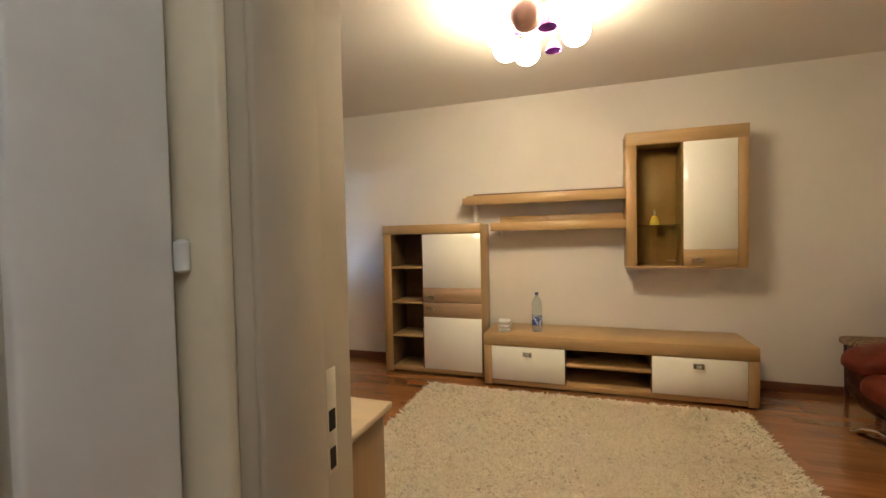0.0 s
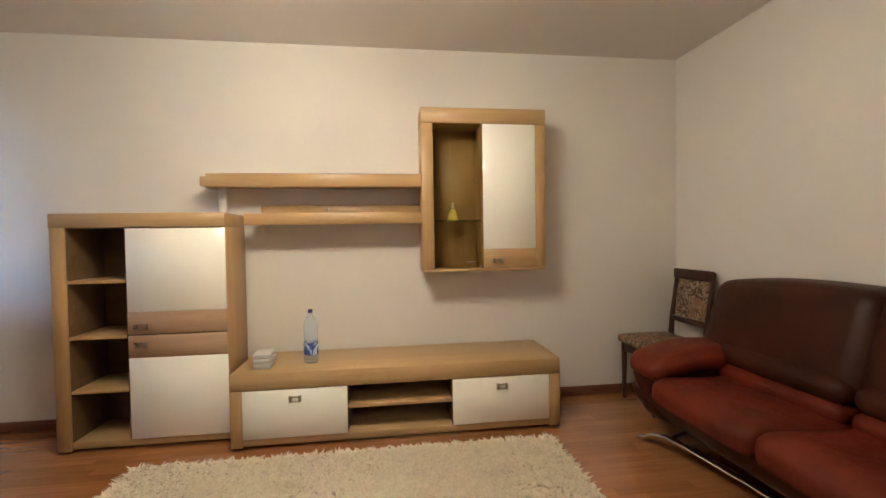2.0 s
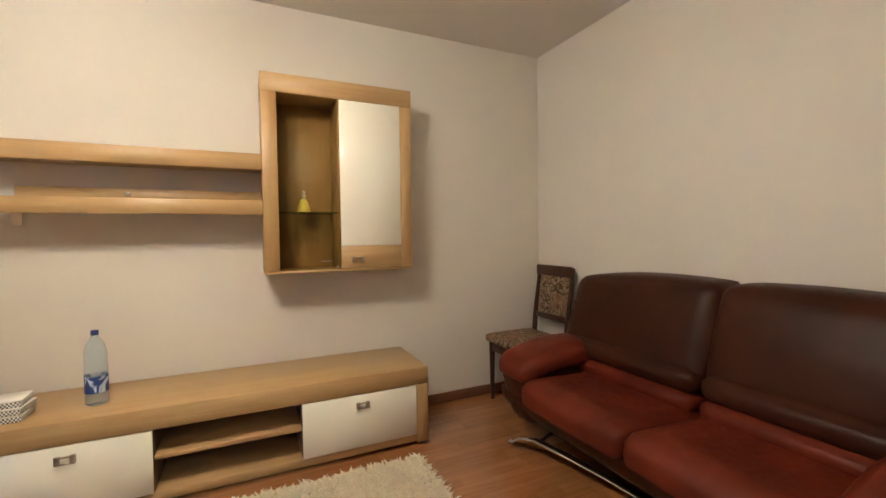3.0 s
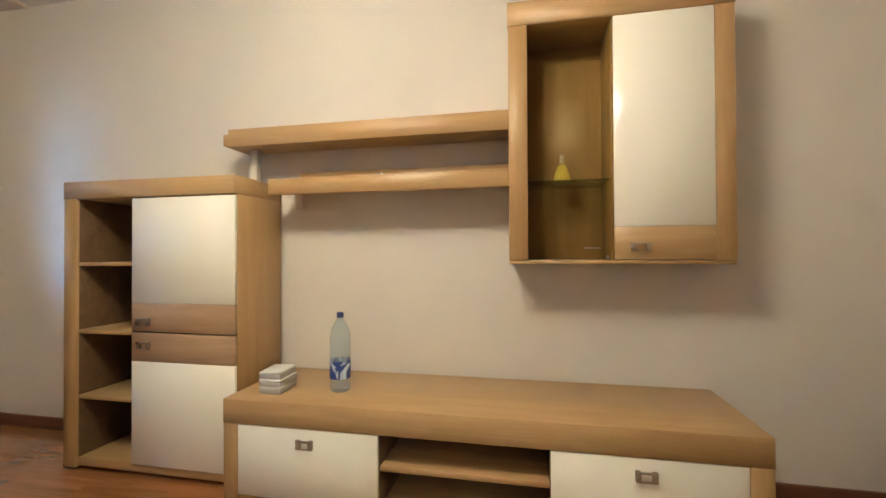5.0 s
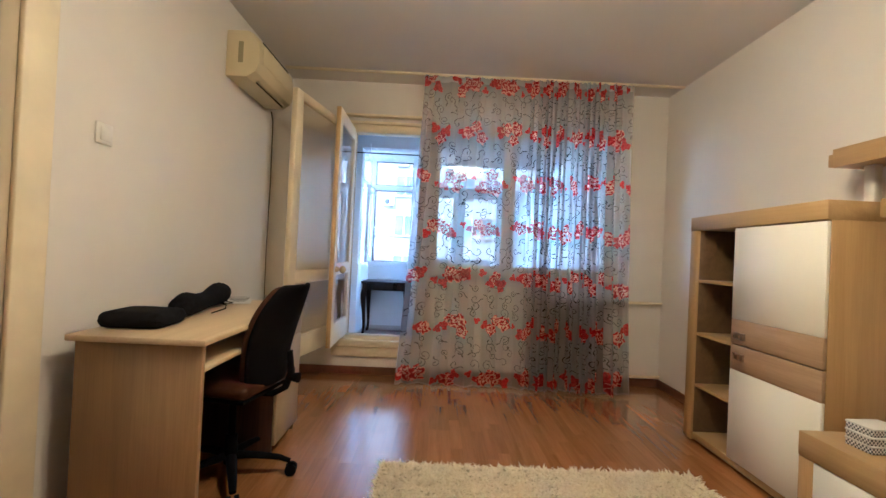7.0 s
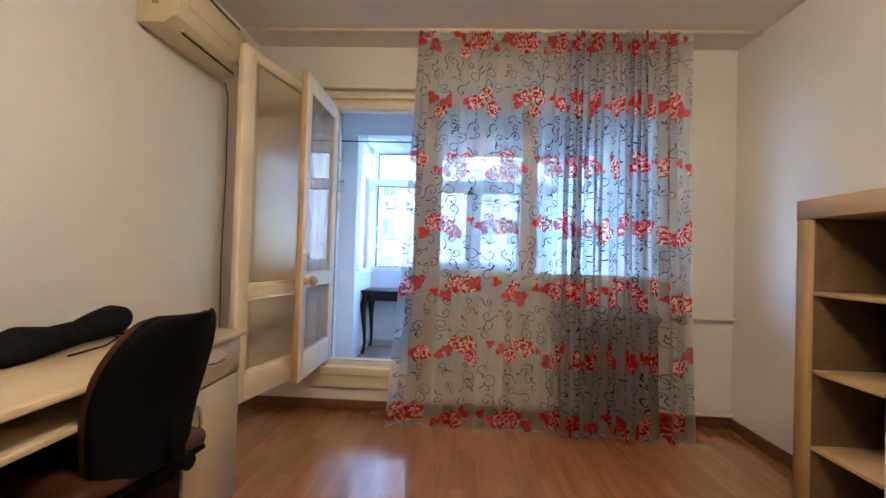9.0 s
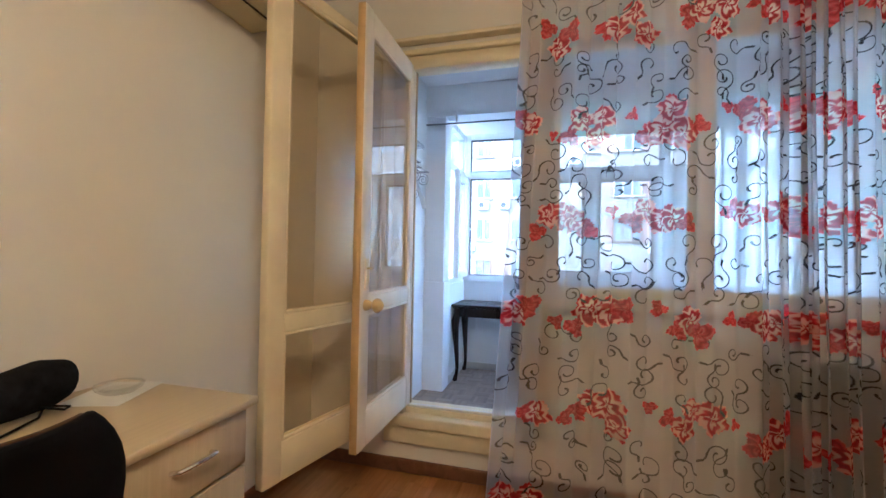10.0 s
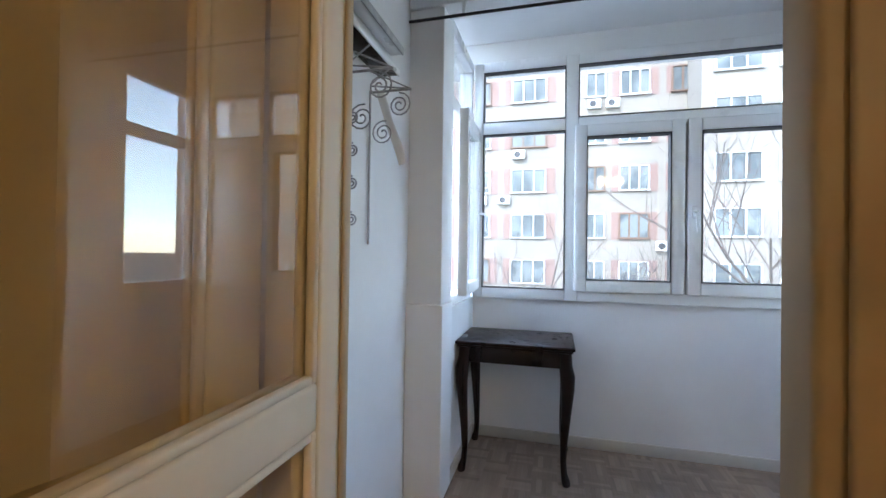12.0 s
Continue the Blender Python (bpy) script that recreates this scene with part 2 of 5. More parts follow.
def solid(bm, xs, ys, zs, filled):
    """Cells of a grid where filled(i, j, k) is true, with the outer faces alone."""
    sizes = (len(xs) - 1, len(ys) - 1, len(zs) - 1)
    ax = (xs, ys, zs)
    made = {}

    def vert(c):
        if c not in made:
            made[c] = bm.verts.new(tuple(ax[n][c[n]] for n in range(3)))
        return made[c]

    def full(c):
        return all(0 <= c[n] < sizes[n] for n in range(3)) and filled(*c)
    for c in itertools.product(*(range(s) for s in sizes)):
        if not full(c):
            continue
        for a in range(3):
            u, v = (a + 1) % 3, (a + 2) % 3
            for side in (0, 1):
                o = list(c)
                o[a] += 1 if side else -1
                if full(tuple(o)):
                    continue
                q = []
                for du, dv in ((0, 0), (1, 0), (1, 1), (0, 1)):
                    p = list(c)
                    p[a] += side
                    p[u] += du
                    p[v] += dv
                    q.append(vert(tuple(p)))
                bm.faces.new(q if side else q[::-1])


def finish(bm, name, material, smooth=False, bevel=0.0, segments=2, angle=0.6):
    if bevel:
        bmesh.ops.bevel(bm, geom=list(bm.edges), offset=bevel, segments=segments, affect="EDGES", profile=0.5, clamp_overlap=True)
    bmesh.ops.recalc_face_normals(bm, faces=list(bm.faces))
    me = bpy.data.meshes.new(name)
    bm.to_mesh(me)
    bm.free()
    me.materials.append(material)
    if smooth or bevel:
        me.shade_smooth()
        me.set_sharp_from_angle(angle=radians(50))
    return me


def part(name, bm, material, parent=None, label="", smooth=False, bevel=0.0, segments=2):
    ob = new(name, finish(bm, name, material, smooth, bevel, segments))
    ob.parent = parent
    if label:
        tagged(ob, label=label)
    return ob


def pbox(name, dims, material, parent=None, bevel=0.002, label=""):
    bm = bmesh.new()
    box(bm, *dims)
    return part(name, bm, material, parent, label, bevel=bevel, segments=2 if bevel > 0.004 else 1)


def thing(name, at, label, category, group="", turn=0.0):
    e = new(name)
    e.empty_display_size = 0.1
    e.location = at
    e.rotation_euler = (0, 0, radians(turn))
    return tagged(e, label, category, group)


def structure(name, bm, material, label="", **kw):
    return tagged(part(name, bm, material, None, **kw), label=label or name.replace("_", " "), kind="structure")


def tube(bm, pts, radii, n=8, flat=1.0, up=(0, 0, 1), caps=True):
    """A tube along the points; radii one number or one a point; flat squashes it along the second axis."""
    pts = [Vector(p) for p in pts]
    if not hasattr(radii, "__len__"):
        radii = [radii] * len(pts)
    rings = []
    side = None
    for i, p in enumerate(pts):
        d = (pts[min(i + 1, len(pts) - 1)] - pts[max(i - 1, 0)]).normalized()
        if side is None:
            ref = Vector(up) if abs(d.dot(Vector(up))) < 0.95 else Vector((1, 0, 0))
            side = d.cross(ref).normalized()
        else:
            side = (side - d * side.dot(d)).normalized()
        other = d.cross(side)
        rings.append([bm.verts.new(p + radii[i] * (math.cos(a) * side + flat * math.sin(a) * other)) for a in (2 * math.pi * k / n for k in range(n))])
    for r0, r1 in zip(rings, rings[1:]):
        for k in range(n):
            bm.faces.new((r0[k], r0[(k + 1) % n], r1[(k + 1) % n], r1[k]))
    if caps:
        bm.faces.new(rings[0][::-1])
        bm.faces.new(rings[-1])


def lathe(bm, profile, n=24, centre=(0, 0, 0)):
    cx, cy, cz = centre
    rings = []
    for r, z in profile:
        if r < 1e-5:
            rings.append([bm.verts.new((cx, cy, cz + z))])
        else:
            rings.append([bm.verts.new((cx + r * math.cos(a), cy + r * math.sin(a), cz + z)) for a in (2 * math.pi * k / n for k in range(n))])
    for r0, r1 in zip(rings, rings[1:]):
        for k in range(n):
            q = [r0[k % len(r0)], r0[(k + 1) % len(r0)], r1[(k + 1) % len(r1)], r1[k % len(r1)]]
            q = list(dict.fromkeys(q))
            if len(q) > 2:
                bm.faces.new(q)


def rbox(bm, x0, x1, y0, y1, z0, z1, r=0.05, n=8, bulge=0.0, shape=None):
    """A padded box: rounded by r, with swollen faces."""
    c = Vector(((x0 + x1) / 2, (y0 + y1) / 2, (z0 + z1) / 2))
    h = Vector(((x1 - x0) / 2, (y1 - y0) / 2, (z1 - z0) / 2))
    made = {}

    def vert(p):
        key = tuple(round(v, 4) for v in p)
        if key not in made:
            q = Vector((p[0] * h.x, p[1] * h.y, p[2] * h.z))
            inner = Vector(tuple(max(-h[i] + r, min(h[i] - r, q[i])) for i in range(3)))
            d = q - inner
            if d.length > 1e-6:
                q = inner + d.normalized() * r
            for i in range(3):
                u, v = (i + 1) % 3, (i + 2) % 3
                if abs(p[i]) > 0.999:
                    q[i] += math.copysign(bulge * (1 - p[u] ** 2) * (1 - p[v] ** 2), p[i])
            q += c
            made[key] = bm.verts.new(shape(q) if shape else q)
        return made[key]
    steps = [math.sin((2 * i / n - 1) * math.pi / 2) * 0.5 + (2 * i / n - 1) * 0.5 for i in range(n + 1)]
    for a in range(3):
        u, v = (a + 1) % 3, (a + 2) % 3
        for s in (-1, 1):
            for i in range(n):
                for j in range(n):
                    q = []
                    for di, dj in ((0, 0), (1, 0), (1, 1), (0, 1)):
                        p = [0, 0, 0]
                        p[a], p[u], p[v] = s, steps[i + di], steps[j + dj]
                        q.append(vert(p))
                    q = list(dict.fromkeys(q))
                    if len(q) > 2:
                        bm.faces.new(q if s > 0 else q[::-1])


def spiral(cx, cz, r, turns, start=0.0, n=26, sign=1):
    return [(cx + r * (1 - 0.85 * i / n) * math.cos(start + sign * turns * 2 * math.pi * i / n),
             cz + r * (1 - 0.85 * i / n) * math.sin(start + sign * turns * 2 * math.pi * i / n)) for i in range(n + 1)]

# ---- large structure ----
X0, X1, Y0, Y1, H = -2.55, 2.70, 2.12, 5.50, 2.60   # the room's inner faces
BX, BY0, BY1, BH, BZ = -4.68, 2.52, 5.00, 2.60, 0.0  # the balcony: window plane, ends, ceiling, floor
DOOR_Y0, DOOR_Y1, DOOR_Z0, DOOR_Z1 = 2.60, 3.39, 0.30, 2.215
WALL = 0.12
WIN_Y0, WIN_Y1, WIN_Z0, WIN_Z1 = 3.42, 5.08, 0.95, 2.24
JX0, JX1 = -0.155, 0.80                               # the entrance

# the wall between room and balcony, with a door opening and a window beside it
bm = bmesh.new()
solid(bm, [X0 - WALL, X0], [Y0 - 0.22, DOOR_Y0, DOOR_Y1, WIN_Y0, WIN_Y1, Y1 + 0.2], [-0.1, DOOR_Z0, WIN_Z0, WIN_Z1, 2.7],
      lambda i, j, k: not ((j == 1 and k in (1, 2)) or (j == 3 and k == 2)))
structure("wall_west", bm, wall_paint, "cream painted wall with the balcony door and window")
bm = bmesh.new()
box(bm, X0 - WALL, X1 + 0.2, Y1, Y1 + 0.2, -0.1, 2.7)
structure("wall_north", bm, wall_paint, "cream painted wall behind the wall unit")
bm = bmesh.new()
box(bm, X1, X1 + 0.2, 0.2, Y1, -0.1, 2.7)
structure("wall_east", bm, wall_paint, "cream painted wall behind the sofa")
bm = bmesh.new()
solid(bm, [X0, JX0, JX1, X1], [Y0 - 0.22, Y0], [-0.1, 0, 2.08, 2.7], lambda i, j, k: not (i == 1 and k == 1))
structure("wall_south", bm, wall_paint, "cream painted wall behind the desk")
bm = bmesh.new()
box(bm, X0 - WALL, X1 + 0.2, 0.0, Y1 + 0.2, H, H + 0.1)
structure("ceiling", bm, ceiling_paint, "plain matt cream ceiling")
bm = bmesh.new()
box(bm, X0, X1, 0.2, Y1, -0.1, -0.008)
structure("floor", bm, floor_wood, "reddish brown laminate floor")
# the hall behind the entrance
bm = bmesh.new()
solid(bm, [-1.2, -1.0, X1], [0.0, 0.2, Y0 - 0.22], [-0.1, H], lambda i, j, k: i == 0 or j == 0)
structure("wall_hall", bm, wall_paint, "plain painted hall wall")

# balcony shell
bm = bmesh.new()
box(bm, BX - 0.2, X0 - 0.001, 1.9, BY1 + 0.2, -0.1, BZ - 0.006)
structure("balcony_floor", bm, parquet_wood, "grey brown parquet balcony floor")
bm = bmesh.new()
solid(bm, [BX - 0.25, BX - 0.02, -4.0, -3.86, X0 - WALL], [2.2, BY1 + 0.2], [2.335, 2.55, BH, BH + 0.1], lambda i, j, k: k == 2 or (k == 1 and i == 1) or (i == 2))
structure("balcony_ceiling", bm, balcony_paint, "white balcony ceiling with a shallow beam before the windows")
WZ0, WZ1 = 0.89, 2.40
bm = bmesh.new()
box(bm, BX - 0.22, BX, 2.3, BY1 + 0.2, -0.1, WZ0)
box(bm, BX - 0.22, BX - 0.02, 2.3, BY1 + 0.2, WZ1, 2.549)
box(bm, BX - 0.22, BX, 4.92, BY1 - 0.001, WZ0, WZ1 - 0.001)
structure("balcony_parapet", bm, balcony_paint, "white plastered balcony parapet")
bm = bmesh.new()
box(bm, -3.88, X0 - WALL, 2.15, 2.35, -0.1, BH)
structure("balcony_wall_south", bm, balcony_paint, "white plastered balcony side wall")
bm = bmesh.new()
box(bm, -4.06, -3.88, 2.15, 2.52, 0.925, BH)
box(bm, -4.06, -3.865, 2.15, 2.532, -0.1, 0.925)
structure("column", bm, balcony_paint, "white plastered column with a ledge at window height", bevel=0.006)
bm = bmesh.new()
box(bm, BX, -4.06, 2.3, 2.52, -0.1, WZ0)
structure("balcony_parapet_side", bm, balcony_paint, "white plastered side parapet")
bm = bmesh.new()
solid(bm, [BX - 0.2, BX + 0.03, BX + 0.63, X0 - WALL], [BY1, BY1 + 0.1], [-0.1, WZ0, WZ1, BH], lambda i, j, k: not (i == 1 and k == 1))
structure("balcony_wall_north", bm, balcony_paint, "white plastered balcony end wall")
for name, dims in (("balcony_baseboard", (BX, BX + 0.012, BY0, BY1, BZ, BZ + 0.065)),
                   ("balcony_baseboard_side", (BX + 0.013, -4.06, 2.52, 2.532, BZ, BZ + 0.065))):
    bm = bmesh.new()
    box(bm, *dims)
    structure(name, bm, paint("grey white skirting tile " + name, (0.60, 0.58, 0.54), 0.5), "pale skirting along the balcony wall", bevel=0.002)

# skirting of the room
for name, dims, mt in (("baseboard_north", (X0, X1, Y1 - 0.016, Y1, 0, 0.07), skirting_wood),
                       ("baseboard_east", (X1 - 0.016, X1, Y0, Y1 - 0.018, 0, 0.07), skirting_wood),
                       ("baseboard_west", (X0, X0 + 0.016, Y0 + 0.018, Y1 - 0.018, 0, 0.07), skirting_wood),
                       ("baseboard_south", (X0, JX0 - 0.1, Y0, Y0 + 0.016, 0, 0.07), skirting_wood),
                       ("baseboard_south_east", (JX1 + 0.1, X1 - 0.018, Y0, Y0 + 0.016, 0, 0.07), skirting_wood)):
    bm = bmesh.new()
    box(bm, *dims)
    structure(name, bm, mt, "dark reddish wood skirting board", bevel=0.004)

# ---- entrance frame ----
entry = tagged(thing("door_frame", (JX0, Y0, 0), "cream painted wooden frame of the room's entrance", "door frame"), kind="structure")
for s, x in (("w", 0.0), ("e", JX1 - JX0 - 0.08)):
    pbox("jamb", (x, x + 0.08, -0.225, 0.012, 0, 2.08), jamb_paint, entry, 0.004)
    pbox("hall_architrave", ((-0.055, 0.055) if s == "w" else (x + 0.025, x + 0.17)) + (-0.245, -0.2255, 0, 2.15), cream_gloss, entry, 0.006)
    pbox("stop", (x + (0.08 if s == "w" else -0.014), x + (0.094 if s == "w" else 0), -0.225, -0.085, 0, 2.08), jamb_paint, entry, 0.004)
    pbox("architrave", ((-0.09, 0.03) if s == "w" else (x + 0.05, x + 0.17)) + (0.0125, 0.032, 0, 2.15), cream_gloss, entry, 0.005)
pbox("head", (0.08, JX1 - JX0 - 0.08, -0.225, 0.012, 2.0, 2.08), cream_gloss, entry, 0.004)
pbox("architrave", (0.03, JX1 - JX0 - 0.03, 0.0125, 0.032, 2.02, 2.15), cream_gloss, entry, 0.005)
plate = pbox("strike_plate", (0.0802, 0.082, -0.070, -0.042, 0.90, 1.08), cream_gloss, entry, 0.0005)
pbox("latch_hole", (0.0821, 0.0835, -0.065, -0.048, 0.975, 1.01), black_slot, plate, 0)
pbox("bolt_hole", (0.0821, 0.0835, -0.064, -0.049, 0.91, 0.945), black_slot, plate, 0)

# a glazed door of the hall, folded back beside the entrance
hall_door = tagged(thing("door_1", (JX0 - 0.013, Y0 - 0.256, 0), "white panelled hall door with a patterned glass", "door", turn=-94), kind="structure")
for nm, dims in (("stile", (0.0, 0.16, -0.04, 0, 0.01, 2.03)), ("stile", (0.58, 0.72, -0.04, 0, 0.01, 2.03)),
                 ("top_rail", (0.16, 0.58, -0.04, 0, 1.88, 2.03)), ("bottom_rail", (0.16, 0.58, -0.04, 0, 0.01, 0.75))):
    pbox(nm, dims, white_gloss, hall_door, 0.005)
pbox("pane", (0.16, 0.58, -0.024, -0.018, 0.75, 1.88), leaf_glass, hall_door, 0)
for z in (0.25, 1.28, 1.85):
    bm = bmesh.new()
    tube(bm, [(-0.004, 0.008, z - 0.022), (-0.004, 0.008, z - 0.018), (-0.004, 0.008, z + 0.018), (-0.004, 0.008, z + 0.022)], [0.004, 0.010, 0.010, 0.004], 10)
    part("hinge", bm, white_gloss, hall_door, smooth=True)

hl_ = thing("hall_lamp", (0.75, 0.95, H), "round opal ceiling lamp in the hall", "ceiling lamp")
bm = bmesh.new()
lathe(bm, [(0, -0.001), (0.09, -0.001), (0.09, -0.02), (0.0, -0.021)], 24)
part("lamp_base", bm, white_gloss, hl_, smooth=True)
bm = bmesh.new()
bmesh.ops.create_uvsphere(bm, u_segments=24, v_segments=14, radius=0.10, matrix=Matrix.Translation((0, 0, -0.12)))
part("globe", bm, hall_globe, hl_, "lit opal globe", smooth=True)

# ---- balcony door frame ----
bdoor = tagged(thing("door_frame_balcony", (X0, DOOR_Y0, 0), "cream painted deep wooden frame of the balcony door with a raised sill", "door frame"), kind="structure")
W = DOOR_Y1 - DOOR_Y0
pbox("jamb", (-0.08, 0.02, 0.0, 0.085, DOOR_Z0, DOOR_Z1), cream_gloss, bdoor, 0.004)
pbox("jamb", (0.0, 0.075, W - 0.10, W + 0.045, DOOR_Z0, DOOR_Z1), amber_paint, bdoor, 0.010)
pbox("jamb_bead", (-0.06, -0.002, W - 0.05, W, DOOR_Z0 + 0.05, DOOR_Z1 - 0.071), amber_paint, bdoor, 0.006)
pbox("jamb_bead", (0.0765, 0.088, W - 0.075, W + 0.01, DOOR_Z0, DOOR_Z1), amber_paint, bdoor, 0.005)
pbox("head", (-0.08, 0.02, 0.086, W - 0.0, DOOR_Z1 - 0.07, DOOR_Z1), cream_gloss, bdoor, 0.004)
pbox("head_mould", (-0.0, 0.045, -0.05, W + 0.04, DOOR_Z1, DOOR_Z1 + 0.025), cream_gloss, bdoor, 0.006)
pbox("head_mould", (0.0, 0.06, -0.05, W + 0.04, DOOR_Z1 + 0.065, DOOR_Z1 + 0.085), cream_gloss, bdoor, 0.005)
pbox("sill", (-0.14, -0.02, 0.0, W, DOOR_Z0 - 0.02, DOOR_Z0 + 0.035), cream_gloss, bdoor, 0.006)
pbox("sill_step", (-0.018, 0.05, -0.02, W + 0.02, DOOR_Z0 - 0.05, DOOR_Z0 + 0.01), cream_gloss, bdoor, 0.008)
pbox("sill_step", (0.0, 0.03, -0.02, W + 0.02, DOOR_Z0 - 0.14, DOOR_Z0 - 0.052), cream_gloss, bdoor, 0.006)
pbox("weather_bar", (-0.05, -0.021, 0.09, W - 0.115, DOOR_Z0 + 0.036, DOOR_Z0 + 0.05), aluminium, bdoor, 0.003, "worn metal strip")


def casement(name, at, turn, width, z0, z1, rail, label, knob_side=1, handle="knob", paint_m=None, glass_m=None):
    """A glazed door leaf, hinged at the origin and reaching along its own x."""
    e = tagged(thing(name, (at[0], at[1], z0), label, "door leaf", turn=turn), kind="structure")
    h, s, th = z1 - z0, 0.085 if paint_m is aged_paint else 0.074, 0.04
    paint_m, glass_m = paint_m or cream_gloss, glass_m or leaf_glass
    pbox("stile", (0.0, s, -th / 2, th / 2, 0, h), paint_m, e, 0.006)
    pbox("stile", (width - s, width, -th / 2, th / 2, 0, h), paint_m, e, 0.006)
    pbox("bottom_rail", (s, width - s, -th / 2 + 0.001, th / 2 - 0.001, 0, 0.15), paint_m, e, 0.006)
    pbox("middle_rail", (s, width - s, -th / 2 + 0.001, th / 2 - 0.001, rail - 0.035 - z0, rail + 0.035 - z0), paint_m, e, 0.006)
    head = 0.09 if handle else 0.05
    pbox("top_rail", (s, width - s, -th / 2 + 0.001, th / 2 - 0.001, h - head, h), paint_m, e, 0.006)
    for a, b in ((0.15, rail - 0.035 - z0), (rail + 0.035 - z0, h - head)):
        pane = pbox("pane", (s, width - s, -0.002, 0.002, a, b), glass_m, e, 0)
        pane.visible_shadow = False
        for y in (-0.010, 0.010):
            for d in ((s, s + 0.012, a, b), (width - s - 0.012, width - s, a, b), (s + 0.012, width - s - 0.012, a, a + 0.012), (s + 0.012, width - s - 0.012, b - 0.012, b)):
                pbox("bead", (d[0], d[1], y - 0.007, y + 0.007, d[2], d[3]), paint_m, e, 0.002)
    if handle:
        pbox("edge_strip", (width, width + 0.004, -th / 2 + 0.004, th / 2 - 0.004, 0, h), edge_paint, e, 0.001, "yellow edge strip")
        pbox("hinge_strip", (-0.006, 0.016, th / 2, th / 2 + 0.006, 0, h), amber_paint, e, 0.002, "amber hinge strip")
        y = knob_side * th / 2
        bm = bmesh.new()
        tube(bm, [(width - 0.045, y, rail - z0 + 0.0), (width - 0.045, y + knob_side * 0.012, rail - z0), (width - 0.045, y + knob_side * 0.03, rail - z0)], [0.024, 0.022, 0.012], 16)
        tube(bm, [(width - 0.045, y + knob_side * (0.03 + 0.05 * i / 7), rail - z0) for i in range(8)],
             [0.012, 0.022, 0.028, 0.030, 0.029, 0.025, 0.017, 0.006], 16)
        part("knob", bm, knob_wood, e, "round yellowed wooden knob", smooth=True)
        lock = pbox("lock_plate", (width - 0.065, width - 0.03, y - (0.003 if knob_side > 0 else 0), y + (0.003 if knob_side > 0 else 0), rail - z0 + 0.06, rail - z0 + 0.19), cream_gloss, e, 0.001)
        bm = bmesh.new()
        tube(bm, [(width - 0.048, y, rail - z0 + 0.15), (width - 0.048, y + knob_side * 0.03, rail - z0 + 0.15)], 0.004, 8)
        part("key", bm, brass, lock, "small brass key", smooth=True)
    return e


# inner and outer leaf of the double balcony door, both swung into the room
casement("door_2", (-2.59, 2.686), 0.5, 0.635, 0.355, 2.17, 0.945, "open cream glazed balcony door leaf with a round knob", paint_m=leaf_paint)
casement("door_3", (-2.505, 2.60), -11.6, 0.80, 0.29, 2.21, 0.885, "cream glazed inner leaf of the balcony door, open before the wall", handle="", paint_m=aged_paint, glass_m=warm_glass)

# ---- room window ----
rwin = tagged(thing("window_1", (X0 - 0.12, WIN_Y0, WIN_Z0), "cream painted wooden window behind the curtain", "window"), kind="structure")
ww, wh = WIN_Y1 - WIN_Y0, WIN_Z1 - WIN_Z0
for nm, d in (("window_frame", (0, 0.02, 0, wh)), ("window_frame", (ww - 0.02, ww, 0, wh)), ("window_frame", (0.655, 0.71, 0.02, wh - 0.02)),
              ("window_frame", (0.02, ww - 0.02, 0, 0.02)), ("window_frame", (0.02, ww - 0.02, wh - 0.02, wh))):
    pbox(nm, (0.0, 0.118, *d), cream_gloss, rwin, 0.004)
for a, b in ((0.02, 0.655), (0.71, ww - 0.02)):
    sash = pbox("sash", (0.02, 0.06, a, a + 0.028, 0.02, wh - 0.02), cream_gloss, rwin, 0.004)
    pbox("sash", (0.02, 0.06, b - 0.028, b, 0.02, wh - 0.02), cream_gloss, rwin, 0.004)
    pbox("sash", (0.021, 0.059, a + 0.028, b - 0.028, 0.02, 0.06), cream_gloss, rwin, 0.004)
    pbox("sash", (0.021, 0.059, a + 0.028, b - 0.028, wh - 0.06, wh - 0.02), cream_gloss, rwin, 0.004)
    p = pbox("pane", (0.038, 0.042, a + 0.028, b - 0.028, 0.06, wh - 0.06), window_glass, rwin, 0)
    p.visible_shadow = False
pbox("window_sill", (0.121, 0.19, -0.05, ww + 0.05, -0.035, -0.002), cream_gloss, rwin, 0.006)

# ---- balcony windows: white pvc ----
def pane_in(owner, y0, y1, z0, z1, sash=False, x=0.0, tilt=0.0):
    """A light of the glazing between y0..y1, z0..z1 (clear glass), with its bead and black gasket; sash: an opening leaf round it."""
    host = owner
    if sash:
        host = new("sash")
        host.parent = owner
        f = 0.07
        for d in ((y0 - f, y0, z0 - f, z1 + f), (y1, y1 + f, z0 - f, z1 + f), (y0, y1, z0 - f, z0), (y0, y1, z1, z1 + f)):
            pbox("sash_bar", (x + 0.005, x + 0.055, *d), pvc, host, 0.006)
    for d in ((y0, y0 + 0.006, z0, z1), (y1 - 0.006, y1, z0, z1), (y0 + 0.006, y1 - 0.006, z0, z0 + 0.006), (y0 + 0.006, y1 - 0.006, z1 - 0.006, z1)):
        pbox("gasket", (x - 0.012, x + (0.057 if sash else 0.032), *d), gasket, host, 0)
    p = pbox("pane", (x - 0.004, x, y0, y1, z0, z1), window_glass, host, 0)
    p.visible_shadow = False
    return host


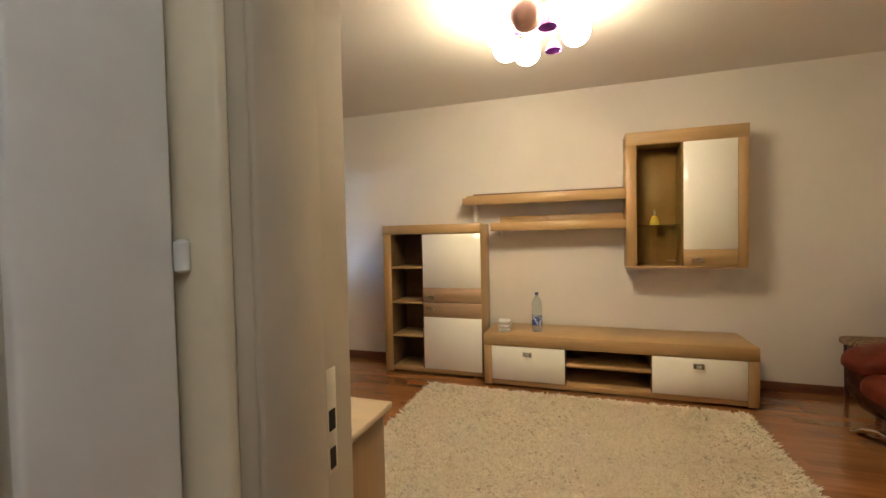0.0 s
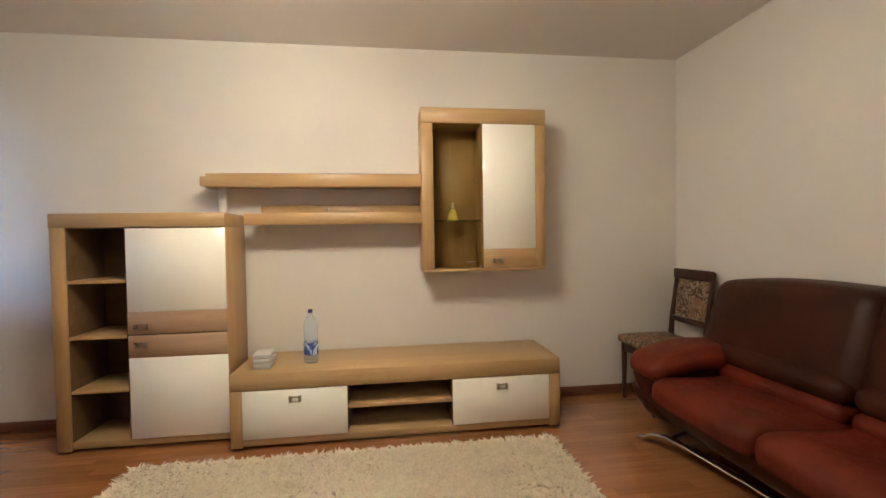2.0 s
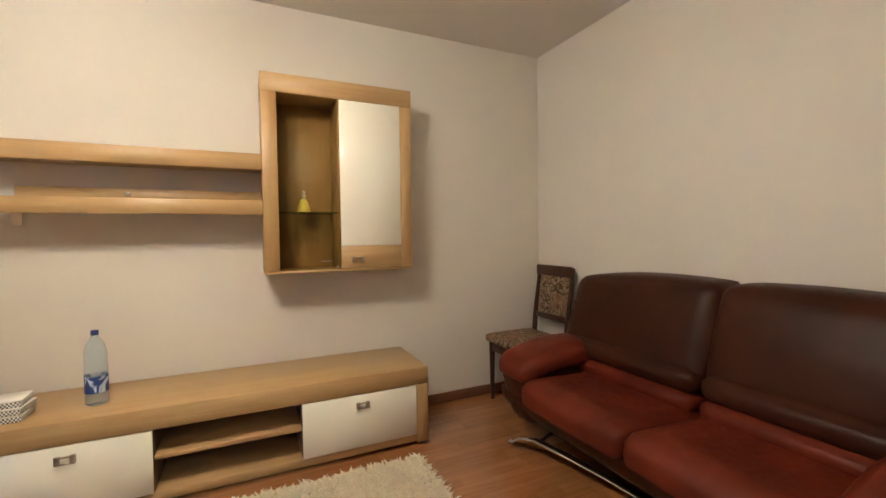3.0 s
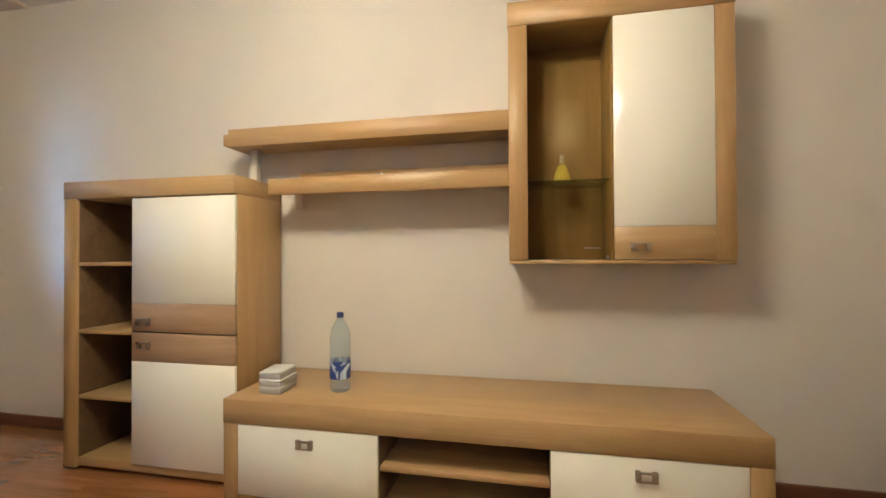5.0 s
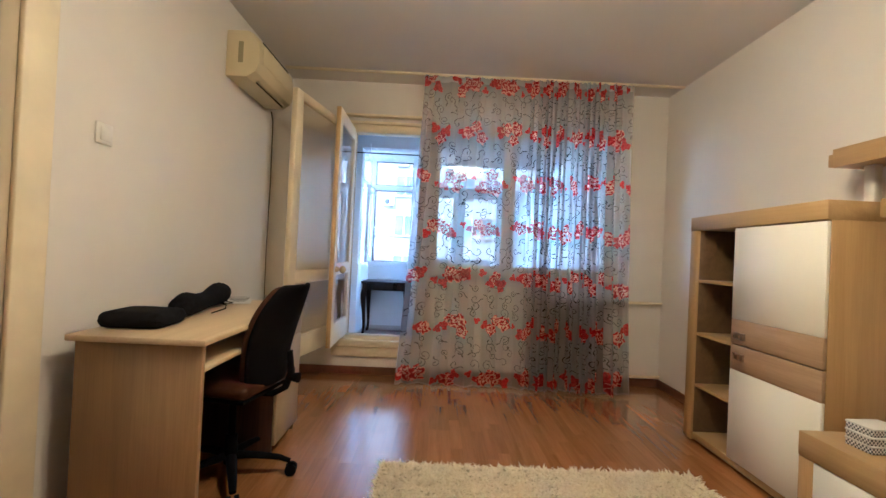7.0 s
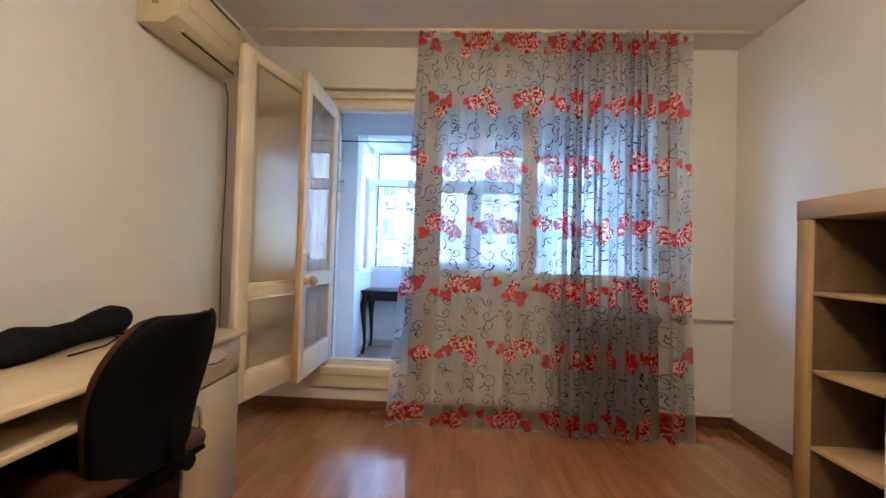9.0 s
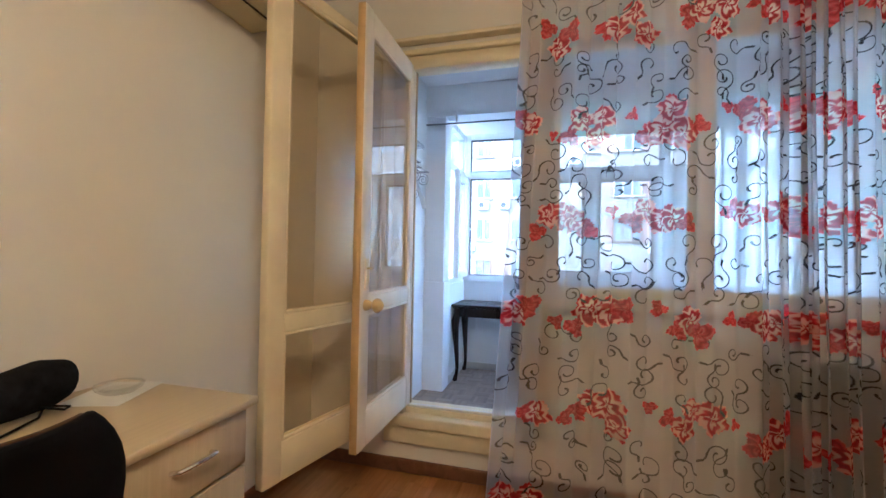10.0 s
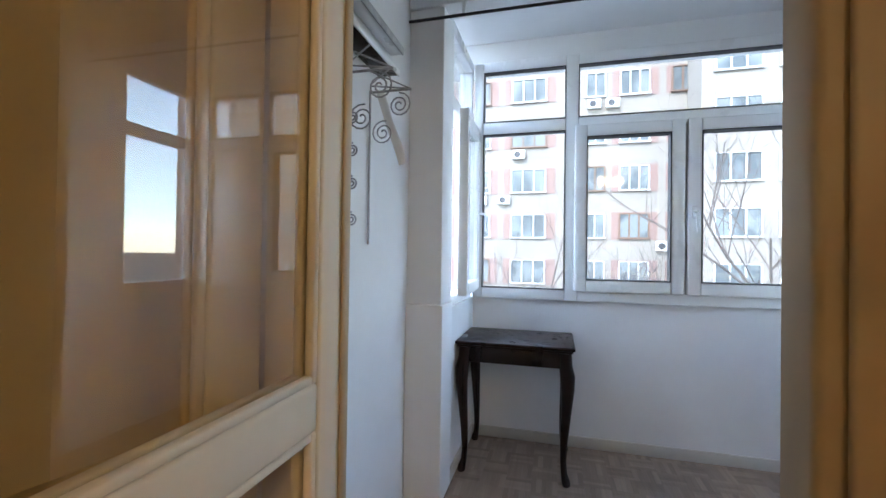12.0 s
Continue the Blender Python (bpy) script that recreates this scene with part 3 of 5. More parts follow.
def handle_at(owner, x, y, z):
    bm = bmesh.new()
    box(bm, x, x + 0.012, y - 0.014, y + 0.014, z - 0.035, z + 0.035)
    hp = part("handle_plate", bm, pvc, owner, bevel=0.003)
    bm = bmesh.new()
    tube(bm, [(x + 0.012, y, z), (x + 0.045, y, z), (x + 0.055, y, z - 0.012), (x + 0.055, y, z - 0.12)], [0.009, 0.009, 0.010, 0.009], 10, 0.8)
    part("handle", bm, pvc, hp, "white plastic window handle", smooth=True)


bwin = tagged(thing("window_2", (BX, 0, 0), "white pvc balcony window with two opening sashes, top lights and a blind panel", "window"), kind="structure")


def bar(y0, y1, z0, z1, d=0.03):
    pbox("window_frame", (-0.05, d, y0, y1, z0, z1), pvc, bwin, 0.005)


for y0, y1 in ((BY0, 2.58), (3.09, 3.165), (4.35, 4.42), (4.85, 4.918)):
    bar(y0, y1, WZ0, WZ1)
for y0, y1 in ((2.58, 3.09), (3.165, 4.35), (4.42, 4.85)):
    bar(y0, y1, WZ0, 0.955)
    bar(y0, y1, 1.935, 2.01)
    bar(y0, y1, 2.335, WZ1)
    pane_in(bwin, y0, y1, 2.01, 2.335)
bar(3.735, 3.765, 0.955, 1.935, 0.01)
pane_in(bwin, 2.58, 3.09, 0.955, 1.935)
pbox("infill_panel", (-0.02, 0.012, 4.42, 4.85, 0.955, 1.935), pvc, bwin, 0.002)
for y0, y1 in ((3.215, 3.675), (3.83, 4.285)):
    pane_in(bwin, y0, y1, 1.02, 1.885, True)
handle_at(bwin, 0.055, 3.795, 1.42)

def side_window(name, y, label):
    e = tagged(thing(name, (BX, y, 0), label, "window"), kind="structure")
    for d in ((0.0, 0.05, WZ0, WZ1), (0.56, 0.62, WZ0, WZ1), (0.05, 0.56, WZ0, 0.945), (0.05, 0.56, 1.935, 2.01), (0.05, 0.56, 2.335, WZ1)):
        pbox("window_frame", (d[0], d[1], -0.03, 0.05, d[2], d[3]), pvc, e, 0.005)
    pane = pbox("pane", (0.05, 0.56, 0.0, 0.004, 2.01, 2.335), window_glass, e, 0)
    pane.visible_shadow = False
    return e


swin = side_window("window_3", 2.46, "white pvc side window of the balcony, its sash ajar")
nwin = side_window("window_4", BY1 + 0.05, "white pvc end window of the balcony")
p = pbox("pane", (0.05, 0.56, 0.0, 0.004, 0.945, 1.935), window_glass, nwin, 0)
p.visible_shadow = False
sleaf = new("sash")
sleaf.parent = swin
sleaf.location = (0.05, 0.055, 0)
sleaf.rotation_euler = (0, 0, radians(3))
for d in ((0, 0.06, 0.945, 1.94), (0.45, 0.51, 0.945, 1.94), (0.06, 0.45, 0.945, 1.01), (0.06, 0.45, 1.875, 1.94)):
    pbox("sash_bar", (d[0], d[1], 0.0, 0.05, d[2], d[3]), pvc, sleaf, 0.006)
p = pbox("pane", (0.06, 0.45, 0.02, 0.024, 1.01, 1.875), window_glass, sleaf, 0)
p.visible_shadow = False
bm = bmesh.new()
tube(bm, [(0.03, 0.05, 1.42), (0.03, 0.085, 1.42), (0.03, 0.095, 1.41), (0.03, 0.095, 1.31)], 0.009, 10)
part("handle", bm, pvc, sleaf, smooth=True)

# ---- wall unit ----
def hook_handle(parent, x, y, z):
    """A small square loop handle on a drawer front that faces -y."""
    bm = bmesh.new()
    box(bm, x - 0.035, x - 0.018, y - 0.016, y, z - 0.018, z + 0.018)
    box(bm, x + 0.018, x + 0.035, y - 0.016, y, z - 0.018, z + 0.018)
    box(bm, x - 0.018, x + 0.018, y - 0.016, y - 0.010, z + 0.010, z + 0.018)
    box(bm, x - 0.018, x + 0.018, y - 0.016, y - 0.010, z - 0.018, z - 0.012)
    return part("handle", bm, nickel, parent, "small square nickel loop handle", bevel=0.0015)


tall = thing("tall_cabinet", (-1.505, 5.117, 0), "light oak cabinet with open shelves and two cream gloss doors", "cabinet")
cw, cd = 0.958, 0.36
for nm, d, mt in (("side_panel", (0, 0.075, 0, cd, 0.012, 1.325), oak_z), ("side_panel", (cw - 0.018, cw, 0.019, cd, 0.012, 1.325), oak_z),
                  ("divider", (0.385, 0.40, 0.02, cd - 0.02, 0.06, 1.325), oak_shaded), ("back_panel", (0.075, cw - 0.018, cd - 0.015, cd - 0.003, 0.06, 1.325), oak_shaded),
                  # Added thin sheet that darkens the inner face as shade.
                  ("side_lining", (0.0751, 0.078, 0.014, cd - 0.016, 0.06, 1.325), oak_shaded),
                  ("bottom_panel", (0.075, cw - 0.018, 0.012, cd - 0.015, 0.02, 0.06), oak_x), ("top_panel", (-0.003, cw, -0.002, cd, 1.325, 1.409), oak_x)):
    pbox(nm, d, mt, tall, 0.002)
for z in (0.355, 0.675, 1.005):
    pbox("shelf", (0.0782, 0.3845, 0.012, cd - 0.016, z - 0.009, z + 0.009), oak_x, tall, 0.0015)
for z0, z1, b0, b1, hz in ((0.688, 1.318, 0.688, 0.822, 0.735), (0.062, 0.682, 0.548, 0.682, 0.625)):
    dr = new("door")
    dr.parent = tall
    pbox("door_panel", (0.402, cw - 0.002, 0, 0.018, (b1 + 0.0005) if z0 > 0.5 else z0, z1 if z0 > 0.5 else b0 - 0.0005), lacquer, dr, 0.002, "cream high gloss door panel")
    pbox("wood_band", (0.402, cw - 0.002, 0, 0.018, b0, b1), band_x, dr, 0.002, "greyish oak band")
    hook_handle(dr, 0.475, 0, hz)
for x in (0.04, cw - 0.05):
    for y in (0.05, cd - 0.05):
        pbox("foot", (x, x + 0.03, y, y + 0.03, 0, 0.0115), black_plastic, tall, 0.001)

bench = thing("tv_bench", (-0.50, 4.986, 0), "low light oak television bench with two cream drop fronts", "tv bench")
bw, bd = 2.01, 0.49
for nm, d, mt in (("side_panel", (0, 0.066, 0, bd, 0.018, 0.355), oak_z), ("side_panel", (bw - 0.07, bw, 0, bd, 0.018, 0.355), oak_z),
                  ("divider", (0.660, 0.674, 0.02, bd - 0.02, 0.066, 0.355), oak_shaded), ("divider", (1.312, 1.326, 0.02, bd - 0.02, 0.066, 0.355), oak_shaded),
                  ("back_panel", (0.066, bw - 0.07, bd - 0.015, bd - 0.003, 0.066, 0.355), oak_shaded),
                  ("bottom_panel", (0.066, bw - 0.07, 0.01, bd - 0.015, 0.022, 0.065), oak_x), ("top_panel", (0, bw, -0.003, bd, 0.3555, 0.454), oak_x),
                  ("shelf", (0.6745, 1.3115, 0.02, bd - 0.02, 0.208, 0.230), oak_x)):
    pbox(nm, d, mt, bench, 0.0025)
for x0, x1 in ((0.068, 0.672), (1.314, bw - 0.072)):
    dr = pbox("drop_front", (x0, x1, 0.0, 0.018, 0.066, 0.352), lacquer, bench, 0.002, "cream high gloss drop front")
    hook_handle(dr, (x0 + x1) / 2, 0, 0.295)
for x in (0.04, 0.9, bw - 0.09):
    for y in (0.05, bd - 0.08):
        pbox("foot", (x, x + 0.04, y, y + 0.04, 0, 0.0175), black_plastic, bench, 0.001)

wc = thing("wall_cabinet", (0.664, 5.248, 1.003), "light oak wall cabinet with smoked glass and cream doors", "cabinet")
kw, kd, kh = 0.861, 0.252, 1.107
for nm, d, mt in (("side_panel", (0, 0.078, 0, kd, 0.016, 1.005), oak_z), ("side_panel", (kw - 0.07, kw, 0, kd, 0.016, 1.005), oak_z),
                  ("top_panel", (-0.003, kw + 0.003, -0.003, kd, 1.0055, kh), oak_x), ("bottom_panel", (0.0, kw, 0.005, kd, 0, 0.0155), oak_x),
                  ("back_panel", (0.078, kw - 0.07, kd - 0.014, kd - 0.003, 0.016, 1.005), oak_mid), ("divider", (0.410, 0.423, 0.02, kd - 0.015, 0.016, 1.005), oak_mid)):
    pbox(nm, d, mt, wc, 0.002)
gd = pbox("glass_door", (0.080, 0.417, 0.003, 0.007, 0.018, 1.003), smoked, wc, 0, "brown smoked glass door")
gd.visible_shadow = False
pbox("glass_shelf", (0.079, 0.409, 0.03, kd - 0.016, 0.345, 0.351), shelf_glass, wc, 0.001)
wd = new("door")
wd.parent = wc
pbox("door_panel", (0.419, kw - 0.072, -0.001, 0.017, 0.150, 1.003), lacquer, wd, 0.002, "cream high gloss door panel")
pbox("wood_band", (0.419, kw - 0.072, -0.001, 0.017, 0.018, 0.1495), oak_x, wd, 0.002)
hook_handle(wd, 0.515, -0.001, 0.068)
pbox("glass_clip", (0.385, 0.40, -0.003, 0.0015, 0.02, 0.035), nickel, gd, 0.001)
pbox("glass_pull", (0.30, 0.365, -0.004, 0.0015, 0.062, 0.067), nickel, gd, 0.001)

us = thing("wall_shelf", (-0.758, 5.28, 1.582), "light oak wall shelf with a deep front board", "shelf")
pbox("front_board", (0.045, 1.42, 0, 0.022, 0, 0.086), oak_x, us, 0.002)
pbox("shelf_board", (0.0, 1.42, 0.0225, 0.217, 0.012, 0.070), oak_x, us, 0.002)
pbox("wall_rail", (0.06, 1.42, 0.197, 0.219, 0.0705, 0.118), oak_shaded, us, 0.002)
pbox("bracket", (0.075, 0.122, 0.12, 0.16, -0.172, 0.0115), white_gloss, us, 0.003, "white support block")
ls = thing("wall_shelf", (-0.485, 5.27, 1.335), "light oak wall shelf with a wood rail at the back", "shelf")
pbox("front_board", (0, 1.147, 0, 0.022, 0, 0.076), oak_x, ls, 0.002)
pbox("shelf_board", (0.02, 1.147, 0.0225, 0.227, 0.030, 0.048), oak_x, ls, 0.002)
pbox("wall_rail", (0.05, 1.147, 0.207, 0.2285, 0.0485, 0.142), oak_x, ls, 0.002, "light oak rail along the wall")
pbox("bracket", (0.045, 0.075, 0.17, 0.205, -0.05, 0.0295), white_gloss, ls, 0.003)
bm = bmesh.new()
lathe(bm, [(0, 0.0), (0.012, 0.0), (0.012, 0.004), (0.005, 0.006), (0.005, 0.016), (0.011, 0.02), (0.011, 0.026), (0.0, 0.028)], 14)
kn = part("shelf_knob", bm, nickel, ls, "small metal knob", smooth=True)
kn.location, kn.rotation_euler = (0.50, 0.2068, 0.112), (radians(90), 0, 0)

# ---- things on the bench and in the cabinet ----
def bottle(at):
    e = thing("water_bottle", at, "clear plastic water bottle with a blue label on the bench", "bottle")
    prof = [(0, 0), (0.036, 0.0), (0.043, 0.008), (0.044, 0.04), (0.041, 0.048), (0.044, 0.056), (0.044, 0.16), (0.042, 0.19), (0.044, 0.20),
            (0.0435, 0.235), (0.035, 0.272), (0.020, 0.300), (0.0135, 0.310), (0.0135, 0.318)]
    bm = bmesh.new()
    lathe(bm, prof, 28)
    part("bottle_body", bm, pet, e, smooth=True)
    bm = bmesh.new()
    lathe(bm, [(0.0446, 0.058), (0.0446, 0.135)], 28)
    part("label", bm, label_print, e, "blue and white wrap label", smooth=True)
    bm = bmesh.new()
    lathe(bm, [(0, 0.340), (0.012, 0.340), (0.0150, 0.337), (0.0150, 0.318), (0.0, 0.318)], 20)
    part("cap", bm, cap_blue, e, "dark blue screw cap", smooth=True)
    return e


pet, nt, b = shader("blue tinted clear plastic")
b.inputs["Base Color"].default_value = (0.80, 0.88, 0.95, 1)
b.inputs["Transmission Weight"].default_value = 0.8
b.inputs["Roughness"].default_value = 0.12
b.inputs["IOR"].default_value = 1.15
label_print, nt, b = shader("blue and white label print")
v = coords(nt, (14, 14, 14))
nt.links.new(mix_rgb(nt, (0.03, 0.06, 0.30), (0.62, 0.72, 0.85), ramp(nt, noise_tex(nt, v, 0.9, 2, 0.5, 1.0), 0.46, 0.52)), b.inputs["Base Color"])
b.inputs["Roughness"].default_value = 0.4
cap_blue = paint("dark blue plastic", (0.02, 0.03, 0.14), 0.4)
bottle((-0.066, 5.17, 0.4545))


def print_mat():
    m, nt, b = shader("white card with black arches")
    tc = nt.nodes.new("ShaderNodeTexCoord")
    sx = nt.nodes.new("ShaderNodeSeparateXYZ")
    nt.links.new(tc.outputs["Object"], sx.inputs[0])

    def wave(src, f):
        mu = nt.nodes.new("ShaderNodeMath")
        mu.operation = "MULTIPLY"
        mu.inputs[1].default_value = f
        nt.links.new(src, mu.inputs[0])
        s = nt.nodes.new("ShaderNodeMath")
        s.operation = "SINE"
        nt.links.new(mu.outputs[0], s.inputs[0])
        return s.outputs[0]
    ad = nt.nodes.new("ShaderNodeMath")
    ad.operation = "ADD"
    nt.links.new(sx.outputs[0], ad.inputs[0])
    nt.links.new(sx.outputs[1], ad.inputs[1])
    mu = nt.nodes.new("ShaderNodeMath")
    mu.operation = "MULTIPLY"
    nt.links.new(wave(ad.outputs[0], 480), mu.inputs[0])
    nt.links.new(wave(sx.outputs[2], 420), mu.inputs[1])
    nt.links.new(mix_rgb(nt, (0.78, 0.76, 0.72), (0.10, 0.10, 0.11), ramp(nt, mu.outputs[0], 0.0, 0.12)), b.inputs["Base Color"])
    b.inputs["Roughness"].default_value = 0.6
    return m


arch_card = print_mat()
for i, (dx, dy, a) in enumerate(((0, 0, 2), (0.004, -0.003, -3), (-0.003, 0.002, 4))):
    bx_ = thing("card_box", (-0.34 + dx, 5.13 + dy, 0.4545 + 0.031 * i), "small white box printed with black arches, stacked on the bench", "box", "stacked boxes", a)
    pbox("tray", (-0.048, 0.048, -0.066, 0.066, 0, 0.022), arch_card, bx_, 0.002)
    pbox("lid", (-0.050, 0.050, -0.068, 0.068, 0.0225, 0.0305), paper, bx_, 0.002)
bell = thing("bell_figurine", (0.89, 5.37, 1.3545), "small yellow ceramic bell with a white top on a glass shelf", "ornament")
bm = bmesh.new()
lathe(bm, [(0, 0.004), (0.030, 0.0), (0.032, 0.004), (0.027, 0.018), (0.021, 0.045), (0.012, 0.062), (0.0, 0.066)], 20)
bmesh.ops.scale(bm, vec=(1.25, 1.25, 1.25), verts=list(bm.verts))
part("bell", bm, lime_plastic, bell, smooth=True)
bm = bmesh.new()
lathe(bm, [(0.0, 0.064), (0.007, 0.068), (0.010, 0.077), (0.006, 0.087), (0.010, 0.094), (0.0, 0.104)], 14)
bmesh.ops.scale(bm, vec=(1.25, 1.25, 1.25), verts=list(bm.verts))
part("finial", bm, paper, bell, "white knob", smooth=True)

# ---- rug ----
RX0, RX1, RY0, RY1 = -0.93, 1.38, 3.25, 4.82
rug = thing("rug", (0, 0, 0), "thick shaggy cream wool rug on the laminate floor", "rug")
pbox("backing", (RX0, RX1, RY0, RY1, 0.0, 0.012), rug_back, rug, 0.004)
rng = np.random.default_rng(4)
N = 80000
px, py = rng.uniform(RX0 - 0.004, RX1 + 0.004, N), rng.uniform(RY0 - 0.004, RY1 + 0.004, N)
ang, lean = rng.uniform(0, 2 * np.pi, N), rng.uniform(0.012, 0.038, N)
hh, wd_ = rng.uniform(0.022, 0.038, N), rng.uniform(0.0042, 0.0085, N)
da = ang + rng.uniform(-0.5, 0.5, N)
ux, uy = -np.sin(ang) * wd_, np.cos(ang) * wd_
base = np.stack([px, py, np.full(N, 0.010)], 1)
mid = base + np.stack([np.cos(ang) * lean * 0.45, np.sin(ang) * lean * 0.45, hh * 0.7], 1)
tip = base + np.stack([np.cos(da) * lean * 1.35, np.sin(da) * lean * 1.35, hh], 1)
side = np.stack([ux, uy, np.zeros(N)], 1)
bulk = np.stack([np.cos(ang) * wd_, np.sin(ang) * wd_, np.zeros(N)], 1) * 0.6
tv = np.stack([base - side, base + side, base + bulk, mid - side, mid + side, mid + bulk, tip], 1).reshape(-1, 3)
o = (np.arange(N) * 7)[:, None, None]
quads = (o + np.array([[0, 1, 4, 3], [1, 2, 5, 4], [2, 0, 3, 5]])[None]).reshape(-1, 4)
tris = (o + np.array([[3, 4, 6], [4, 5, 6], [5, 3, 6]])[None]).reshape(-1, 3)
me = bpy.data.meshes.new("pile")
me.from_pydata(tv.tolist(), [], quads.tolist() + tris.tolist())
me.materials.append(shag_wool)
pile = tagged(new("wool", me), label="long cream wool tufts", kind="stuff")
pile.parent = rug

# ---- sofa ----
sofa = thing("sofa", (2.69, 3.93, 0), "oxblood and dark brown leather sofa with a chrome foot rail", "sofa")
# own axes: x from the wall (0) towards the room (negative), y along the wall
hl = 0.94
bm = bmesh.new()
prof = [(-0.06, 0.10), (-0.52, 0.10), (-0.66, 0.145), (-0.75, 0.23), (-0.79, 0.33), (-0.06, 0.36)]
for y in (-hl + 0.02, hl - 0.02):
    for x, z in prof:
        bm.verts.new((x, y, z))
bm.verts.ensure_lookup_table()
k = len(prof)
for i in range(k):
    bm.faces.new((bm.verts[i], bm.verts[(i + 1) % k], bm.verts[k + (i + 1) % k], bm.verts[k + i]))
bm.faces.new([bm.verts[i] for i in range(k)][::-1])
bm.faces.new([bm.verts[k + i] for i in range(k)])
part("base", bm, brown_leather, sofa, "dark brown leather base", bevel=0.03, segments=4)
for y0, y1 in ((-0.66, -0.003), (0.003, 0.66)):
    bm = bmesh.new()
    rbox(bm, -0.83, -0.24, y0, y1, 0.30, 0.43, 0.05, 12, 0.012, lambda q: Vector((q.x, q.y, q.z + 0.02 * min(1, max(0, (-q.x - 0.5) * 3)) - 0.05 * max(0, (-q.x - 0.76) * 8))))
    part("seat_cushion", bm, red_leather, sofa, "oxblood leather seat cushion", smooth=True)
for y0, y1 in ((-0.885, -0.002), (-0.002, 0.885)):
    bm = bmesh.new()
    rbox(bm, -0.34, -0.09, y0 + 0.002, y1 - 0.002, 0.52, 0.975, 0.055, 14, 0.022,
         lambda q: Vector((q.x + (q.z - 0.5) * 0.30 - 0.02, q.y, q.z - 0.035 * abs(q.y / 0.9) ** 2 * (1 if q.z > 0.8 else 0))))
    part("back_cushion", bm, brown_leather, sofa, "dark brown leather back cushion", smooth=True)
    bm = bmesh.new()
    rbox(bm, -0.40, -0.14, y0 + 0.02 + (0.10 if y0 < -0.5 else 0), y1 - 0.02 - (0.10 if y1 > 0.5 else 0), 0.40, 0.50, 0.045, 10, 0.010)
    part("lumbar_roll", bm, red_leather, sofa, "oxblood leather lumbar roll", smooth=True)
    bm = bmesh.new()
    rbox(bm, -0.385, -0.14, y0 + 0.015 + (0.06 if y0 < -0.5 else 0), y1 - 0.015 - (0.06 if y1 > 0.5 else 0), 0.485, 0.60, 0.05, 10, 0.012)
    part("lumbar_pad", bm, brown_leather, sofa, "dark brown leather lumbar pad", smooth=True)
bm = bmesh.new()
rbox(bm, -0.20, -0.01, -0.90, 0.90, 0.30, 0.84, 0.06, 10, 0.0)
part("back_frame", bm, brown_leather, sofa, smooth=True)
for s in (-1, 1):
    bm = bmesh.new()
    lo, hi = (0.63, 0.925) if s > 0 else (-0.925, -0.63)
    rbox(bm, -0.80, -0.16, lo, hi, 0.43, 0.565, 0.06, 14, 0.015,
         lambda q: Vector((q.x, q.y, q.z - 0.16 * max(0.0, (-q.x - 0.50)) ** 1.4 * 2.2 + 0.02)))
    part("armrest_pad", bm, red_leather, sofa, "oxblood leather armrest pad", smooth=True)
    bm = bmesh.new()
    rbox(bm, -0.81, -0.10, lo + 0.03, hi - 0.01 * s - (0.02 if s > 0 else -0.0), 0.14, 0.47, 0.07, 12, 0.0,
         lambda q: Vector((q.x + 0.30 * max(0.0, 0.42 - q.z) * (1 if q.x < -0.5 else 0), q.y, q.z)))
    part("armrest_side", bm, brown_leather, sofa, "dark brown leather armrest side", smooth=True)
pts = [(-0.745, 0.845, 0.010), (-0.745, 0.81, 0.020), (-0.735, 0.76, 0.055), (-0.71, 0.66, 0.085), (-0.665, 0.48, 0.080), (-0.60, 0.22, 0.062), (-0.57, 0, 0.055)]
pts += [(x, -y, z) for x, y, z in pts[-2::-1]]
bm = bmesh.new()
tube(bm, pts, 0.028, 12, 0.5)
part("foot_rail", bm, chrome, sofa, "curved polished chrome foot rail", smooth=True)
for y in (-0.82, 0.82):
    bm = bmesh.new()
    tube(bm, [(-0.15, y, 0.0), (-0.15, y, 0.101)], 0.022, 12)
    part("leg", bm, black_plastic, sofa, smooth=True)
    bm = bmesh.new()
    tube(bm, [(-0.70, y * 0.78, 0.085), (-0.60, y * 0.78, 0.12)], 0.014, 10)
    part("rail_mount", bm, chrome, sofa, smooth=True)

# ---- dining chair in the corner ----
chair = thing("dining_chair", (2.385, 5.215, 0), "dark wooden chair with a floral tapestry seat in the corner", "chair", turn=0)
for x in (-0.19, 0.19):
    for y in (-0.18, 0.18):
        bm = bmesh.new()
        if x < 0:
            tube(bm, [(x, y, 0), (x, y, 0.42)], [0.014, 0.022], 8)
        else:
            tube(bm, [(x + 0.02, y, 0), (x, y, 0.42), (x + 0.015, y, 0.6), (x + 0.065, y, 0.965)], [0.014, 0.020, 0.019, 0.015], 8)
        part("leg", bm, chair_wood, chair, smooth=True)
for d in ((-0.185, 0.185, -0.19, -0.165, 0.36, 0.43), (-0.185, 0.185, 0.165, 0.19, 0.36, 0.43), (-0.20, -0.175, -0.165, 0.165, 0.36, 0.43), (0.175, 0.20, -0.165, 0.165, 0.36, 0.43)):
    pbox("apron", d, chair_wood, chair, 0.004)
bm = bmesh.new()
rbox(bm, -0.235, 0.185, -0.215, 0.215, 0.425, 0.485, 0.025, 10, 0.014)
part("seat", bm, tapestry_cloth, chair, "tapestry seat cushion", smooth=True)
bm = bmesh.new()
